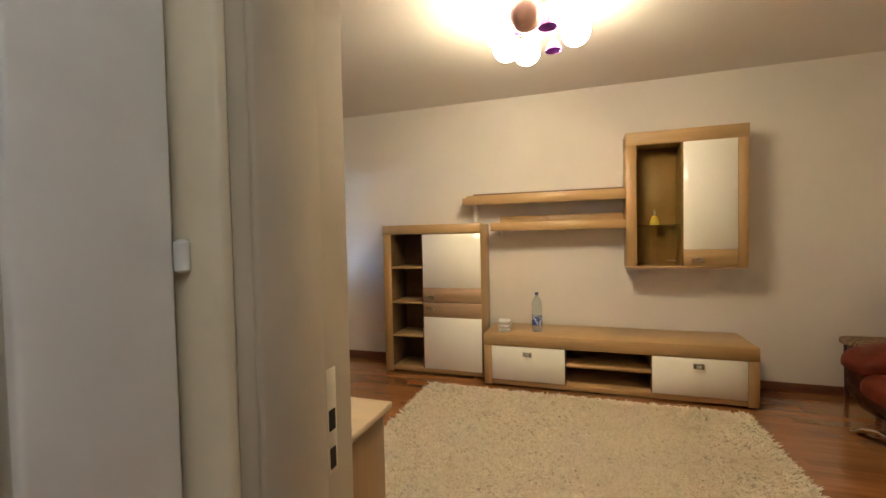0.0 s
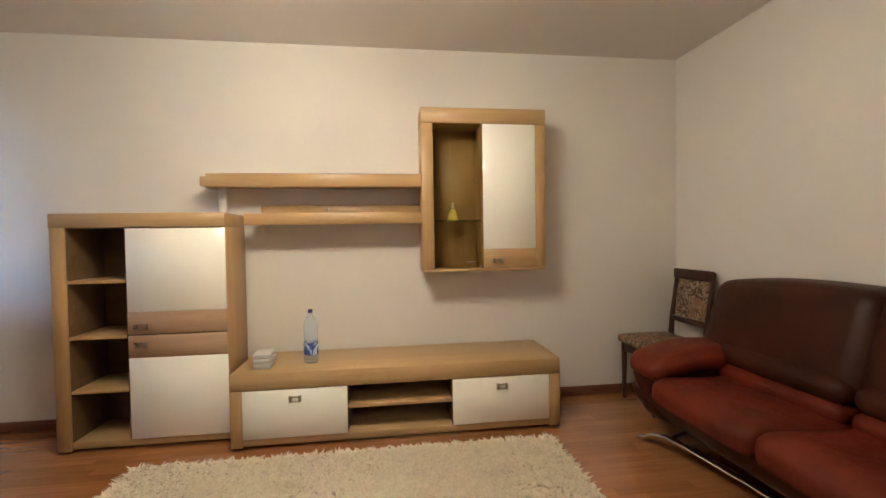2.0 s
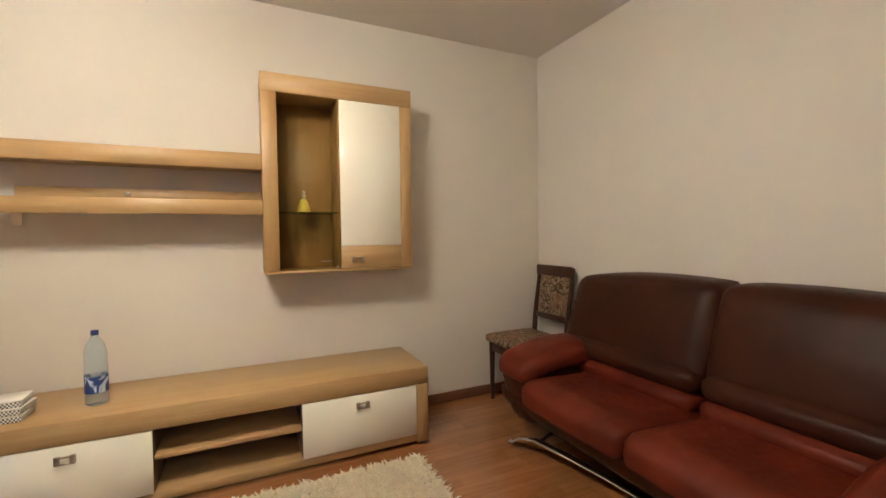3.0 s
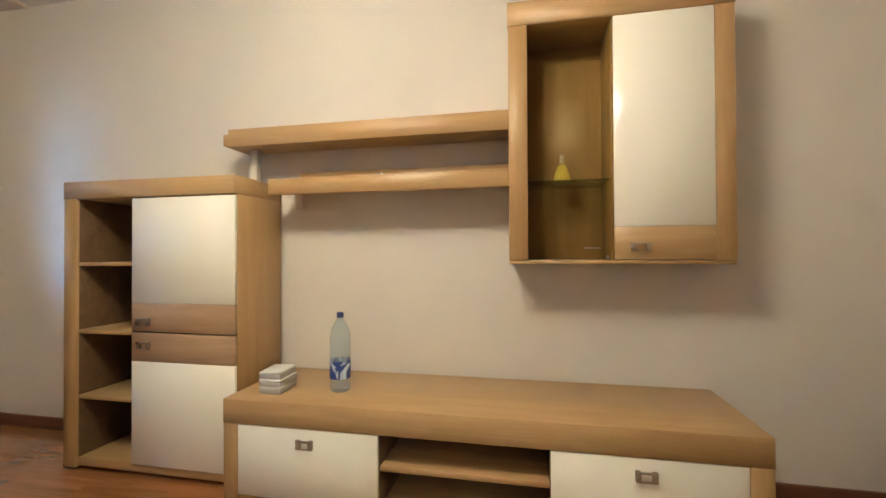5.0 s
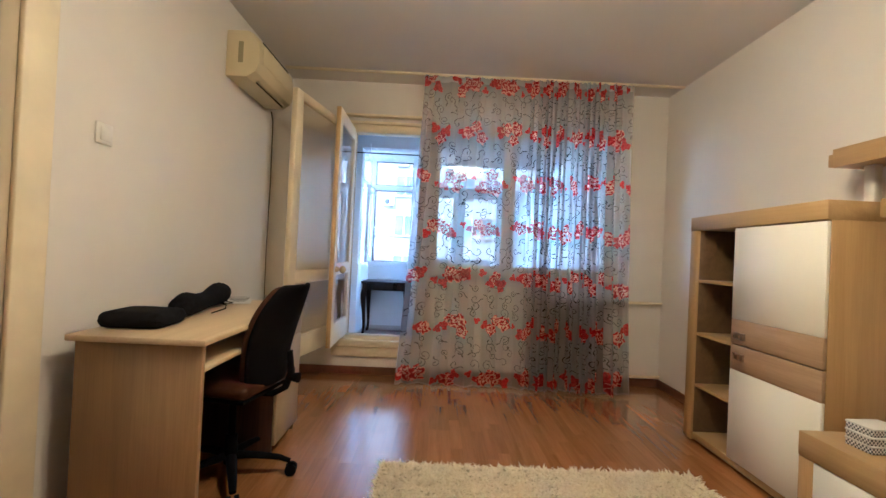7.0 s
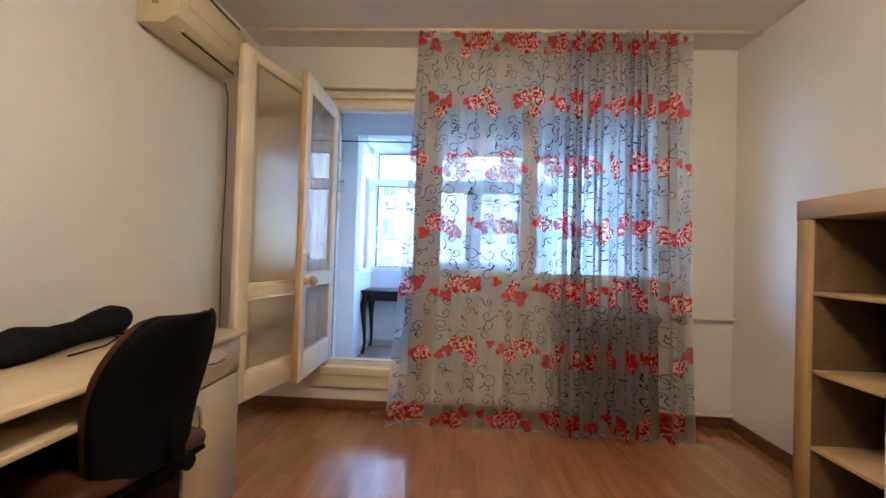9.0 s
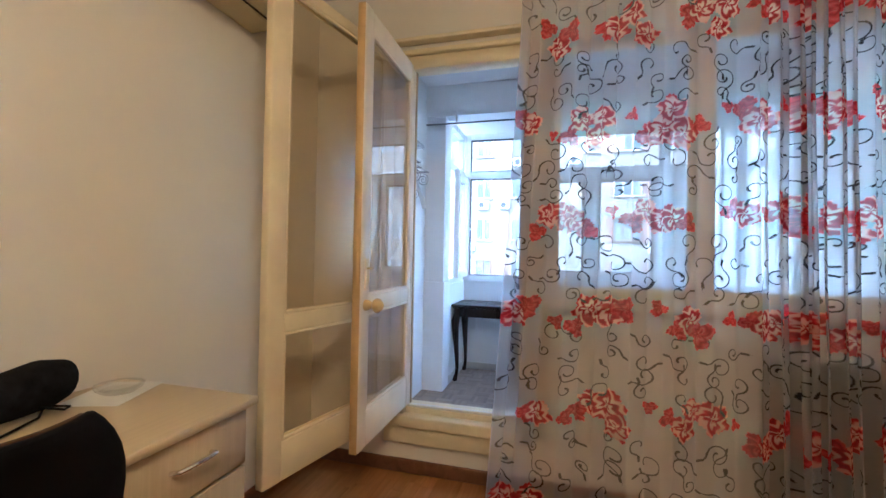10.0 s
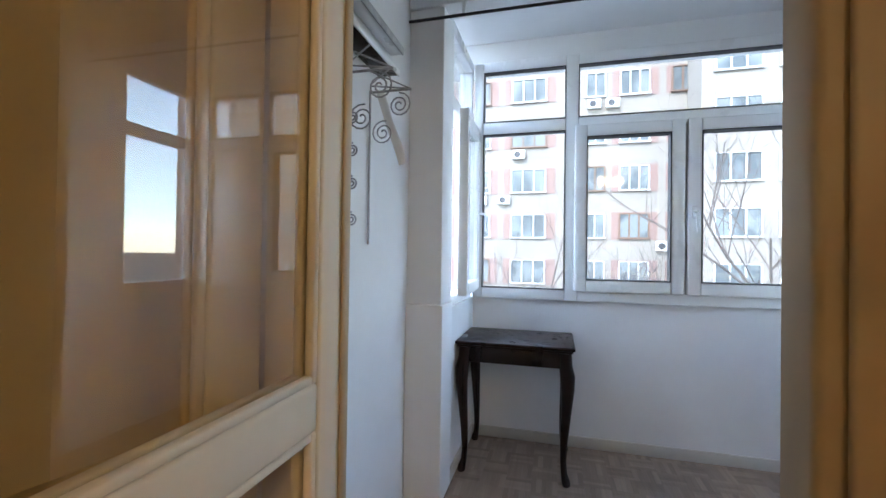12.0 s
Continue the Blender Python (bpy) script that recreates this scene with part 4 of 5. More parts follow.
rbox(bm, 0.20, 0.23, -0.155, 0.155, 0.62, 0.90, 0.014, 10, 0.010, lambda q: Vector((q.x + (q.z - 0.62) * 0.13, q.y, q.z)))
part("backrest", bm, tapestry_cloth, chair, "tapestry back panel", smooth=True)
bm = bmesh.new()
box(bm, 0.225, 0.255, -0.195, 0.195, 0.90, 0.975)
part("top_rail", bm, chair_wood, chair, bevel=0.010, segments=3)
bm = bmesh.new()
box(bm, 0.19, 0.212, -0.165, 0.165, 0.58, 0.62)
part("lower_rail", bm, chair_wood, chair, bevel=0.006)

# ---- desk ----
desk = thing("desk", (-1.40, 2.205, 0), "pale ash laminate desk with a drawer cabinet and a keyboard shelf", "desk")
dw, dd = 1.135, 0.485
pbox("desktop", (0, dw, 0, dd, 0.742, 0.764), desk_x, desk, 0.003)
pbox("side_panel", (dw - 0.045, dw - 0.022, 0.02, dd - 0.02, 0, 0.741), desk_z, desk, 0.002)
# Dark wood here puts the shade under the desk into the panel.
pbox("modesty_panel", (0.371, dw - 0.046, 0.05, 0.068, 0.02, 0.741), dark_wood, desk, 0.002, "back board darkened with under-desk shade")
pbox("keyboard_shelf", (0.371, dw - 0.046, 0.12, dd - 0.03, 0.635, 0.653), desk_x, desk, 0.002)
cab = new("drawer_cabinet")
cab.parent = desk
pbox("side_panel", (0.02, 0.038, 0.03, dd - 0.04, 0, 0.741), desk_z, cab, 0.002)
# Inner side darkened likewise, as knee-hole shade.
pbox("side_panel", (0.352, 0.370, 0.03, dd - 0.04, 0, 0.741), chair_wood, cab, 0.002, "inner side panel darkened with under-desk shade")
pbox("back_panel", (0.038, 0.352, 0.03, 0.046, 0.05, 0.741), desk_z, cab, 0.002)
for nm, z0, z1, hz in (("drawer_front", 0.59, 0.735, 0.67), ("door_front", 0.05, 0.582, 0.485)):
    fr_ = pbox(nm, (0.020, 0.370, dd - 0.039, dd - 0.021, z0, z1), desk_front, desk, 0.002)
    bm = bmesh.new()
    if z0 > 0.5:
        tube(bm, [(0.14, dd - 0.021, hz), (0.145, dd + 0.0, hz + 0.004), (0.195, dd + 0.010, hz + 0.008), (0.245, dd + 0.0, hz + 0.004), (0.25, dd - 0.021, hz)], 0.006, 8)
    else:
        tube(bm, [(0.33, dd - 0.021, hz - 0.055), (0.332, dd + 0.0, hz - 0.05), (0.335, dd + 0.010, hz), (0.332, dd, hz + 0.05), (0.33, dd - 0.021, hz + 0.055)], 0.006, 8)
    part("handle", bm, chrome, fr_, "curved chrome bow handle", smooth=True)

lap = thing("laptop_sleeve", (-0.475, 2.325, 0.7645), "flat black zipped case lying on the desk", "case", turn=4)
bm = bmesh.new()
rbox(bm, -0.115, 0.09, -0.115, 0.115, 0, 0.062, 0.026, 10, 0.004)
part("case_shell", bm, black_cloth, lap, smooth=True)
bm = bmesh.new()
tube(bm, [(-0.112, -0.105, 0.03), (-0.112, 0.105, 0.03), (-0.105, 0.113, 0.03), (0.08, 0.113, 0.03), (0.088, 0.105, 0.03), (0.088, -0.105, 0.03)], 0.004, 6)
part("zip", bm, black_plastic, lap)
pouch = thing("fabric_pouch", (-0.915, 2.32, 0.7645), "long black rolled fabric pouch with cords on the desk", "pouch", turn=8)
bm = bmesh.new()
tube(bm, [(0.19, 0.0, 0.042), (0.17, 0, 0.045), (0.12, -0.005, 0.052), (0.05, 0.0, 0.045), (-0.03, 0.005, 0.05), (-0.10, 0, 0.058), (-0.16, -0.01, 0.062), (-0.19, -0.01, 0.06), (-0.205, -0.01, 0.055)],
     [0.010, 0.048, 0.058, 0.046, 0.044, 0.056, 0.062, 0.052, 0.010], 16, 0.95)
bmesh.ops.scale(bm, vec=(1.46, 1.0, 1.0), verts=list(bm.verts))
part("pouch_body", bm, black_cloth, pouch, smooth=True)
bm = bmesh.new()
tube(bm, [(-0.18, 0.03, 0.03), (-0.22, 0.07, 0.012), (-0.26, 0.04, 0.004), (-0.25, -0.02, 0.004), (-0.18, 0.05, 0.006), (-0.05, 0.09, 0.004), (0.10, 0.08, 0.004)], 0.0028, 6)
part("cord", bm, black_plastic, pouch, "thin black cord", smooth=True)
ash = thing("glass_dish", (-1.30, 2.32, 0.7656), "small clear round dish on a sheet of paper on the desk", "dish")
bm = bmesh.new()
lathe(bm, [(0, 0.001), (0.04, 0.001), (0.055, 0.012), (0.058, 0.022), (0.052, 0.022), (0.042, 0.008), (0, 0.006)], 24)
part("bowl", bm, clear_glass, ash, smooth=True)
sheet = thing("paper_sheet", (-1.29, 2.315, 0.7642), "creased white paper sheet on the desk", "paper", turn=20)
pbox("leaflet", (-0.10, 0.10, -0.075, 0.075, 0, 0.0012), paper, sheet, 0)

# ---- office chair ----
oc = thing("office_chair", (-0.81, 2.545, 0), "black swivel chair with rust brown padding at the desk", "office chair", turn=0)
for i in range(5):
    a = radians(72 * i + 28)
    c, s = math.cos(a), math.sin(a)
    bm = bmesh.new()
    tube(bm, [(0.03 * c, 0.03 * s, 0.105), (0.12 * c, 0.12 * s, 0.10), (0.22 * c, 0.22 * s, 0.085), (0.27 * c, 0.27 * s, 0.065)], [0.026, 0.022, 0.018, 0.014], 10, 0.7)
    foot = part("base_arm", bm, black_plastic, oc, smooth=True)
    for o_ in (-0.015, 0.015):
        bm = bmesh.new()
        cx, cy = 0.275 * c - o_ * s, 0.275 * s + o_ * c
        tube(bm, [(cx - 0.009 * -s, cy - 0.009 * c, 0.027), (cx + 0.009 * -s, cy + 0.009 * c, 0.027)], 0.027, 14)
        part("castor_wheel", bm, black_plastic, foot, smooth=True)
bm = bmesh.new()
tube(bm, [(0, 0, 0.07), (0, 0, 0.20), (0, 0, 0.201), (0, 0, 0.40)], [0.03, 0.026, 0.016, 0.016], 14)
part("gas_lift", bm, black_plastic, oc, smooth=True)
bm = bmesh.new()
box(bm, -0.09, 0.09, -0.09, 0.09, 0.40, 0.425)
part("seat_plate", bm, black_plastic, oc, bevel=0.006)
CH = radians(-100)  # the way the chair faces
fc, fs = math.cos(CH), math.sin(CH)
tw = lambda q, z=0: Vector((q[0] * fc - q[1] * fs, q[0] * fs + q[1] * fc, q[2]))
bm = bmesh.new()
rbox(bm, -0.20, 0.22, -0.22, 0.22, 0.44, 0.505, 0.03, 12, 0.012, tw)
part("seat", bm, rust_leather, oc, "rust brown padded seat", smooth=True)
bm = bmesh.new()
rbox(bm, -0.195, 0.215, -0.215, 0.215, 0.425, 0.45, 0.012, 8, 0.0, tw)
part("seat_shell", bm, black_plastic, oc, smooth=True)


def back_shape(off):
    def f(q):
        u, w = q.y / 0.19, (q.z - 0.70) / 0.23
        half = 1.0 - 0.44 * max(0, w) ** 2.8 - 0.16 * max(0, -w)
        x = q.x + off - 0.05 * u * u * -1 - 0.035 * (w + 0.3) ** 2 * 1 - 0.04 * w
        return tw((x, q.y * half, q.z))
    return f


bm = bmesh.new()
rbox(bm, -0.250, -0.225, -0.189, 0.189, 0.47, 0.932, 0.012, 14, 0.0, back_shape(0.0))
part("back_shell", bm, black_plastic, oc, "black plastic back shell", smooth=True)
bm = bmesh.new()
rbox(bm, -0.228, -0.195, -0.184, 0.184, 0.48, 0.922, 0.016, 14, 0.004, back_shape(0.0))
part("back_pad", bm, rust_leather, oc, "rust brown padded back", smooth=True)
bm = bmesh.new()
tube(bm, [tw(p) for p in ((-0.08, 0, 0.41), (-0.20, 0, 0.415), (-0.26, 0, 0.45), (-0.285, 0, 0.52), (-0.275, 0, 0.62))], [0.022, 0.024, 0.026, 0.024, 0.018], 10, 0.6)
part("back_bar", bm, black_plastic, oc, smooth=True)
bm = bmesh.new()
tube(bm, [tw(p) for p in ((-0.285, 0.0, 0.50), (-0.325, 0.0, 0.50))], [0.018, 0.024], 12)
part("adjuster_knob", bm, black_plastic, oc, smooth=True)

# ---- air conditioner ----
cable_recess = paint("olive grey plastic", (0.33, 0.29, 0.16), 0.6)
ac = thing("air_conditioner", (-2.0, Y0 + 0.001, 2.135), "yellowed white split air conditioner over the desk", "air conditioner")
aw = 0.61
bm = bmesh.new()
prof = [(0, 0.0), (0.13, 0.0), (0.185, 0.035), (0.205, 0.09), (0.20, 0.20), (0.17, 0.265), (0.13, 0.285), (0, 0.285)]
n0 = [bm.verts.new((0.0, y, z)) for y, z in prof]
n1 = [bm.verts.new((aw, y, z)) for y, z in prof]
for i in range(len(prof)):
    bm.faces.new((n0[i], n0[(i + 1) % len(prof)], n1[(i + 1) % len(prof)], n1[i]))
bm.faces.new(n0[::-1])
bm.faces.new(n1)
part("body", bm, ac_plastic, ac, bevel=0.006, segments=3)
pbox("front_panel", (0.06, aw - 0.06, 0.2035, 0.212, 0.10, 0.22), ac_plastic, ac, 0.004)
bm = bmesh.new()
box(bm, 0.06, aw - 0.10, 0.1465, 0.1505, -0.002, 0.014)
part("air_slot", bm, black_slot, ac)
bm = bmesh.new()
tube(bm, [(0.05, 0.16, 0.008), (aw - 0.09, 0.16, 0.008)], 0.013, 8, 0.35)
part("louvre", bm, ac_plastic, ac, smooth=True)
pbox("side_recess", (aw, aw + 0.0015, 0.075, 0.105, 0.085, 0.215), cable_recess, ac, 0, "olive grey side recess")
pbox("grille_slot", (0.08, aw - 0.08, 0.186, 0.190, 0.246, 0.254), black_slot, ac, 0)
cable_skin = paint("dull brown cable", (0.10, 0.075, 0.05), 0.6)
cable = thing("power_cable", (-2.14, Y0 + 0.006, 0), "thin dark cable running down from the air conditioner", "cable")
bm = bmesh.new()
tube(bm, [(0.04, 0, 2.15), (0.0, 0, 2.08), (-0.01, 0, 1.6), (0.005, 0, 1.1), (-0.005, 0, 0.6), (0.0, 0.012, 0.10)], 0.0035, 6)
part("wire", bm, cable_skin, cable, smooth=True)
sw = thing("light_switch", (-0.49, Y0 + 0.0005, 1.475), "cream plastic wall switch beside the entrance", "switch")
pbox("plate", (-0.042, 0.042, 0, 0.009, 0, 0.084), white_gloss, sw, 0.003)
pbox("rocker", (-0.026, 0.026, 0.0095, 0.014, 0.014, 0.070), white_gloss, sw, 0.002)

# ---- pipes ----
for z, nm in ((0.745, "heating_pipe"), (0.095, "heating_pipe")):
    pp = thing(nm, (X0 + 0.045, 5.30, z), "cream painted heating pipe on the wall beside the curtain", "pipe", "heating pipes")
    bm = bmesh.new()
    tube(bm, [(0, -0.32, 0), (0, 0.18, 0.0), (-0.03, 0.196, 0.0)], 0.012, 10)
    part("pipe_run", bm, cream_gloss, pp, smooth=True)
rad = thing("radiator", (X0 + 0.03, 4.31, 0.12), "old painted panel radiator under the window", "radiator")
for i in range(10):
    bm = bmesh.new()
    rbox(bm, 0, 0.10, i * 0.066, i * 0.066 + 0.058, 0, 0.62, 0.02, 4)
    part("radiator_section", bm, paint_grey if i else (paint_grey := paint("dull brown paint", (0.13, 0.075, 0.042), 0.6)), rad, smooth=True)
for z in (0.06, 0.58):
    bm = bmesh.new()
    tube(bm, [(0.05, 0.0, z), (0.05, 0.67, z)], 0.018, 10)
    part("manifold", bm, paint_grey, rad, smooth=True)

# ---- curtain ----
rail = thing("curtain_rail", (-2.30, 0, H), "thin cream curtain rail fixed to the ceiling", "curtain rail")
pbox("track", (-0.016, 0.016, Y0 + 0.02, Y1 - 0.01, -0.016, -0.001), cream_gloss, rail, 0.003)

CW, CHT = 3.10, 2.56     # the flat cloth
NS, NZ = 1180, 860
s = np.linspace(0, CW, NS)
z = np.linspace(0, CHT, NZ)
S, Z = np.meshgrid(s, z, indexing="ij")
# width left over after gathering: tight folds between 4.22 and 4.95, loose ones beside them
rate = np.where(s < 1.02, 0.86, np.where(s < 2.93, 0.385, 0.80))
rate = np.convolve(np.pad(rate, 20, mode="edge"), np.ones(41) / 41, "valid")
yc = 3.31 + np.concatenate([[0], np.cumsum(rate[1:] * np.diff(s))])
yc = 3.31 + (yc - 3.31) * (5.06 - 3.31) / (yc[-1] - 3.31)
tight = np.clip((s - 0.92) / 0.25, 0, 1) * np.clip((3.0 - s) / 0.12, 0, 1)
ph = 2 * np.pi * (s / 0.128 + 0.30 * np.sin(s * 3.1) + 0.28 * np.sin(s * 7.7 + 1) + 0.10 * np.sin(s * 17.3))
low = 1 - Z / CHT
size = 1 + 0.35 * np.sin(s * 5.3 + 0.4) + 0.25 * np.sin(s * 12.9 + 2)
amp = ((0.019 + 0.013 * tight) * size)[:, None] * (0.85 + 0.30 * low)
CX = amp * (np.sin(ph)[:, None] + 0.30 * np.sin(0.5 * ph + 1.3)[:, None] * (0.4 + low))
CX += 0.012 * np.sin(ph * 0.23 + 0.9)[:, None] * low + 0.004 * np.sin(5 * Z + ph[:, None] * 0.3)
side_fold = ((0.0050 + 0.0065 * tight) * size)[:, None] * (1 + 0.25 * np.sin(1.7 * Z + 0.2 * ph[:, None]))
CY = yc[:, None] + side_fold * np.sin(2 * ph + 0.6)[:, None] + (0.010 * tight)[:, None] * np.sin(0.45 * ph + 2)[:, None] * (0.3 + low)
CY = CY - 0.13 * (low ** 1.3) * np.clip(1 - (yc[:, None] - 3.31) / 0.6, 0, 1) + 0.03 * low ** 2 * np.clip((yc[:, None] - 4.7) / 0.4, 0, 1)
CX = CX + 0.09 * low ** 2 * (0.4 + 0.6 * np.clip((yc[:, None] - 3.9) / 0.8, 0, 1))
heading = np.clip((Z - (CHT - 0.06)) / 0.06, 0, 1)
CX = CX * (1 - 0.45 * heading) + 0.007 * heading * np.sin(ph * 3)[:, None]
CZ = Z + 0.022 + 0.010 * heading * np.abs(np.sin(ph * 1.5))[:, None]

# the print: rows of poppy clusters with black scrolls between them
rgb = np.empty((NS, NZ, 3))
rgb[:] = (0.67, 0.66, 0.68)
alpha = np.full((NS, NZ), 0.35)


r2 = random.Random(7)


def patch(cs, cz, reach):
    i0, i1 = np.searchsorted(s, (cs - reach, cs + reach))
    j0, j1 = np.searchsorted(z, (cz - reach, cz + reach))
    return slice(i0, i1), slice(j0, j1)


def stroke(points, width0, width1, colour=(0.025, 0.025, 0.03), a=0.88):
    for n_, (q0, q1) in enumerate(zip(points, points[1:])):
        w = width0 + (width1 - width0) * n_ / max(1, len(points) - 2)
        cs, cz = (q0[0] + q1[0]) / 2, (q0[1] + q1[1]) / 2
        reach = math.dist(q0, q1) / 2 + w + 0.006
        i, j = patch(cs, cz, reach)
        if i.start >= i.stop or j.start >= j.stop:
            continue
        A, B = S[i, j] - q0[0], Z[i, j] - q0[1]
        dx, dz = q1[0] - q0[0], q1[1] - q0[1]
        tt = np.clip((A * dx + B * dz) / (dx * dx + dz * dz + 1e-9), 0, 1)
        d = np.hypot(A - tt * dx, B - tt * dz)
        k_ = np.clip((w - d) / 0.0022 + 0.5, 0, 1)
        rgb[i, j] += (np.array(colour) - rgb[i, j]) * k_[..., None]
        alpha[i, j] += (a - alpha[i, j]) * k_


def scroll_at(cs, cz, r, a0, sign, turns=1.25, tail=1.0):
    pts = [(cs + r * (1 - 0.72 * t) * math.cos(a0 + sign * (t ** 0.85) * turns * 2 * math.pi), cz + r * (1 - 0.72 * t) * math.sin(a0 + sign * (t ** 0.85) * turns * 2 * math.pi))
           for t in (k / 22 for k in range(23))]
    stroke(pts, 0.0034, 0.0020)
    hook = pts[-7:]
    stroke(hook, 0.0036, 0.0044)
    if tail:
        x0_, z0_ = pts[0]
        ta = a0 - sign * math.pi / 2
        tl = [(x0_ + tail * r * k / 6 * math.cos(ta + sign * 0.12 * k), z0_ + tail * r * k / 6 * math.sin(ta + sign * 0.12 * k)) for k in range(7)]
        stroke(tl, 0.0034, 0.0010)
        lx, lz = tl[3]
        stroke([(lx, lz), (lx + 0.018 * math.cos(ta + sign * 1.1), lz + 0.018 * math.sin(ta + sign * 1.1))], 0.0048, 0.0014)


def poppy(cs, cz, r, rich):
    i, j = patch(cs, cz, r * 1.25)
    if i.start >= i.stop or j.start >= j.stop:
        return
    A, B = S[i, j] - cs, Z[i, j] - cz
    rr, th = np.hypot(A, B) / r, np.arctan2(B, A)
    p0 = r2.uniform(0, 6.28)
    lobes = 0.5 + 0.5 * np.cos(5 * th + p0) if rich else np.abs(np.cos(1.5 * th + p0))
    edge = (0.74 if rich else 0.52) + (0.20 if rich else 0.42) * lobes ** 1.5 + 0.05 * np.sin(9 * th + 2 * p0) + 0.035 * np.sin(23 * th + p0)
    k_ = np.clip((edge - rr) / 0.05 + 0.5, 0, 1)
    swirl = np.sin(11 * rr + 2.4 * np.sin(2.5 * th + p0) + 1.3 * np.sin(6 * th - 6 * rr))
    tone = 0.5 + 0.5 * swirl
    red, deep, pink, cream = (np.array(v) for v in ((0.62, 0.03, 0.035), (0.36, 0.010, 0.016), (0.70, 0.20, 0.17), (0.88, 0.54, 0.42)))
    col = deep + (red - deep) * np.clip(tone * 1.7, 0, 1)[..., None]
    lift = np.clip((tone - (0.50 if rich else 0.90)) * 3.2, 0, 1)[..., None] * np.clip(1.15 - 0.6 * rr, 0, 1)[..., None]
    col = col + ((pink if not rich else cream) - col) * lift
    rgb[i, j] += (col - rgb[i, j]) * k_[..., None]
    alpha[i, j] += (0.76 - alpha[i, j]) * k_


row_step = 0.402
rows_z = [0.085 + row_step * k for k in range(7)]
for k, zr in enumerate(rows_z):
    pos = 0.02 + 0.11 * (k % 2)
    while pos < CW:
        cnt = r2.choice((2, 3, 4, 5))
        for n_ in range(cnt):
            rich = n_ % 2 == 1 or (cnt > 3 and n_ == 2)
            poppy(pos + n_ * r2.uniform(0.046, 0.060), zr + r2.uniform(-0.055, 0.055),
                  r2.uniform(0.055, 0.078) if rich else r2.uniform(0.046, 0.066), rich)
        if r2.random() < 0.6:
            poppy(pos + 0.055 * cnt + 0.05, zr + r2.uniform(-0.06, 0.06), r2.uniform(0.028, 0.040), False)
        pos += 0.055 * cnt + r2.uniform(0.10, 0.15)
    zb = zr + row_step * 0.5
    for line in (-0.100, -0.030, 0.040, 0.105):
        pos = r2.uniform(0, 0.08)
        while pos < CW:
            scroll_at(pos, zb + line + r2.uniform(-0.02, 0.02), r2.uniform(0.022, 0.046), r2.uniform(0, 6.28), r2.choice((-1, 1)), r2.uniform(0.7, 1.3), r2.uniform(0.8, 2.0))
            pos += r2.uniform(0.105, 0.165)
edge_m = (Z < 0.014) | (S < 0.010) | (S > CW - 0.010)
alpha[edge_m] = np.maximum(alpha[edge_m], 0.48)
top_m = Z > CHT - 0.05
alpha[top_m] = np.maximum(alpha[top_m], 0.6)
verts = np.stack([CX, CY, CZ], -1).reshape(-1, 3)
idx = np.arange(NS * NZ).reshape(NS, NZ)
fq = np.stack([idx[:-1, :-1], idx[1:, :-1], idx[1:, 1:], idx[:-1, 1:]], -1).reshape(-1, 4)
me = bpy.data.meshes.new("drape")
me.vertices.add(len(verts))
me.vertices.foreach_set("co", verts.astype(np.float32).ravel())
me.loops.add(fq.size)
me.loops.foreach_set("vertex_index", fq.astype(np.int32).ravel())
me.polygons.add(len(fq))
me.polygons.foreach_set("loop_start", (np.arange(len(fq)) * 4).astype(np.int32))
me.update(calc_edges=True)
layer = me.color_attributes.new("print", "FLOAT_COLOR", "POINT")
layer.data.foreach_set("color", np.concatenate([rgb.reshape(-1, 3), alpha.reshape(-1, 1)], 1).astype(np.float32).ravel())
me.shade_smooth()
me.materials.append(voile)
curtain = thing("curtain", (-2.30, 0, 0), "sheer white voile curtain printed with red poppies and black scrolls", "curtain")
dr_ = new("drape", me)
dr_.parent = curtain

# ---- ceiling lamp ----
lamp = thing("ceiling_lamp", (0.11, 3.84, H), "ceiling lamp with opal globes and violet glass cups", "ceiling lamp")
bm = bmesh.new()
lathe(bm, [(0, -0.001), (0.07, -0.001), (0.065, -0.02), (0.03, -0.03), (0.012, -0.04), (0.012, -0.11), (0.03, -0.12), (0.044, -0.145), (0.03, -0.175), (0.0, -0.185)], 20)
part("stem", bm, nickel, lamp, smooth=True)
for i, (a, r, zz) in enumerate(((166, 0.19, -0.235), (258, 0.22, -0.21), (325, 0.20, -0.185), (205, 0.22, -0.215), (30, 0.22, -0.18), (115, 0.21, -0.215))):
    c, s_ = math.cos(radians(a)), math.sin(radians(a))
    bm = bmesh.new()
    tube(bm, [(0.02 * c, 0.02 * s_, -0.15), (0.11 * c, 0.11 * s_, -0.105), (0.19 * c, 0.19 * s_, -0.105), (r * c, r * s_, zz + 0.09)], 0.006, 8)
    arm = part("arm", bm, nickel, lamp, smooth=True)
    bm = bmesh.new()
    lathe(bm, [(0, 0.090), (0.022, 0.088), (0.028, 0.074), (0.03, 0.064)], 14, (r * c, r * s_, zz))
    part("socket", bm, nickel, arm, smooth=True)
    bm = bmesh.new()
    bmesh.ops.create_uvsphere(bm, u_segments=24, v_segments=14, radius=0.079, matrix=Matrix.Translation((r * c, r * s_, zz)))
    part("globe", bm, dim_globe if i == 1 else lit_globe, arm, "pink opal glass globe" if i == 1 else "lit opal glass globe", smooth=True)
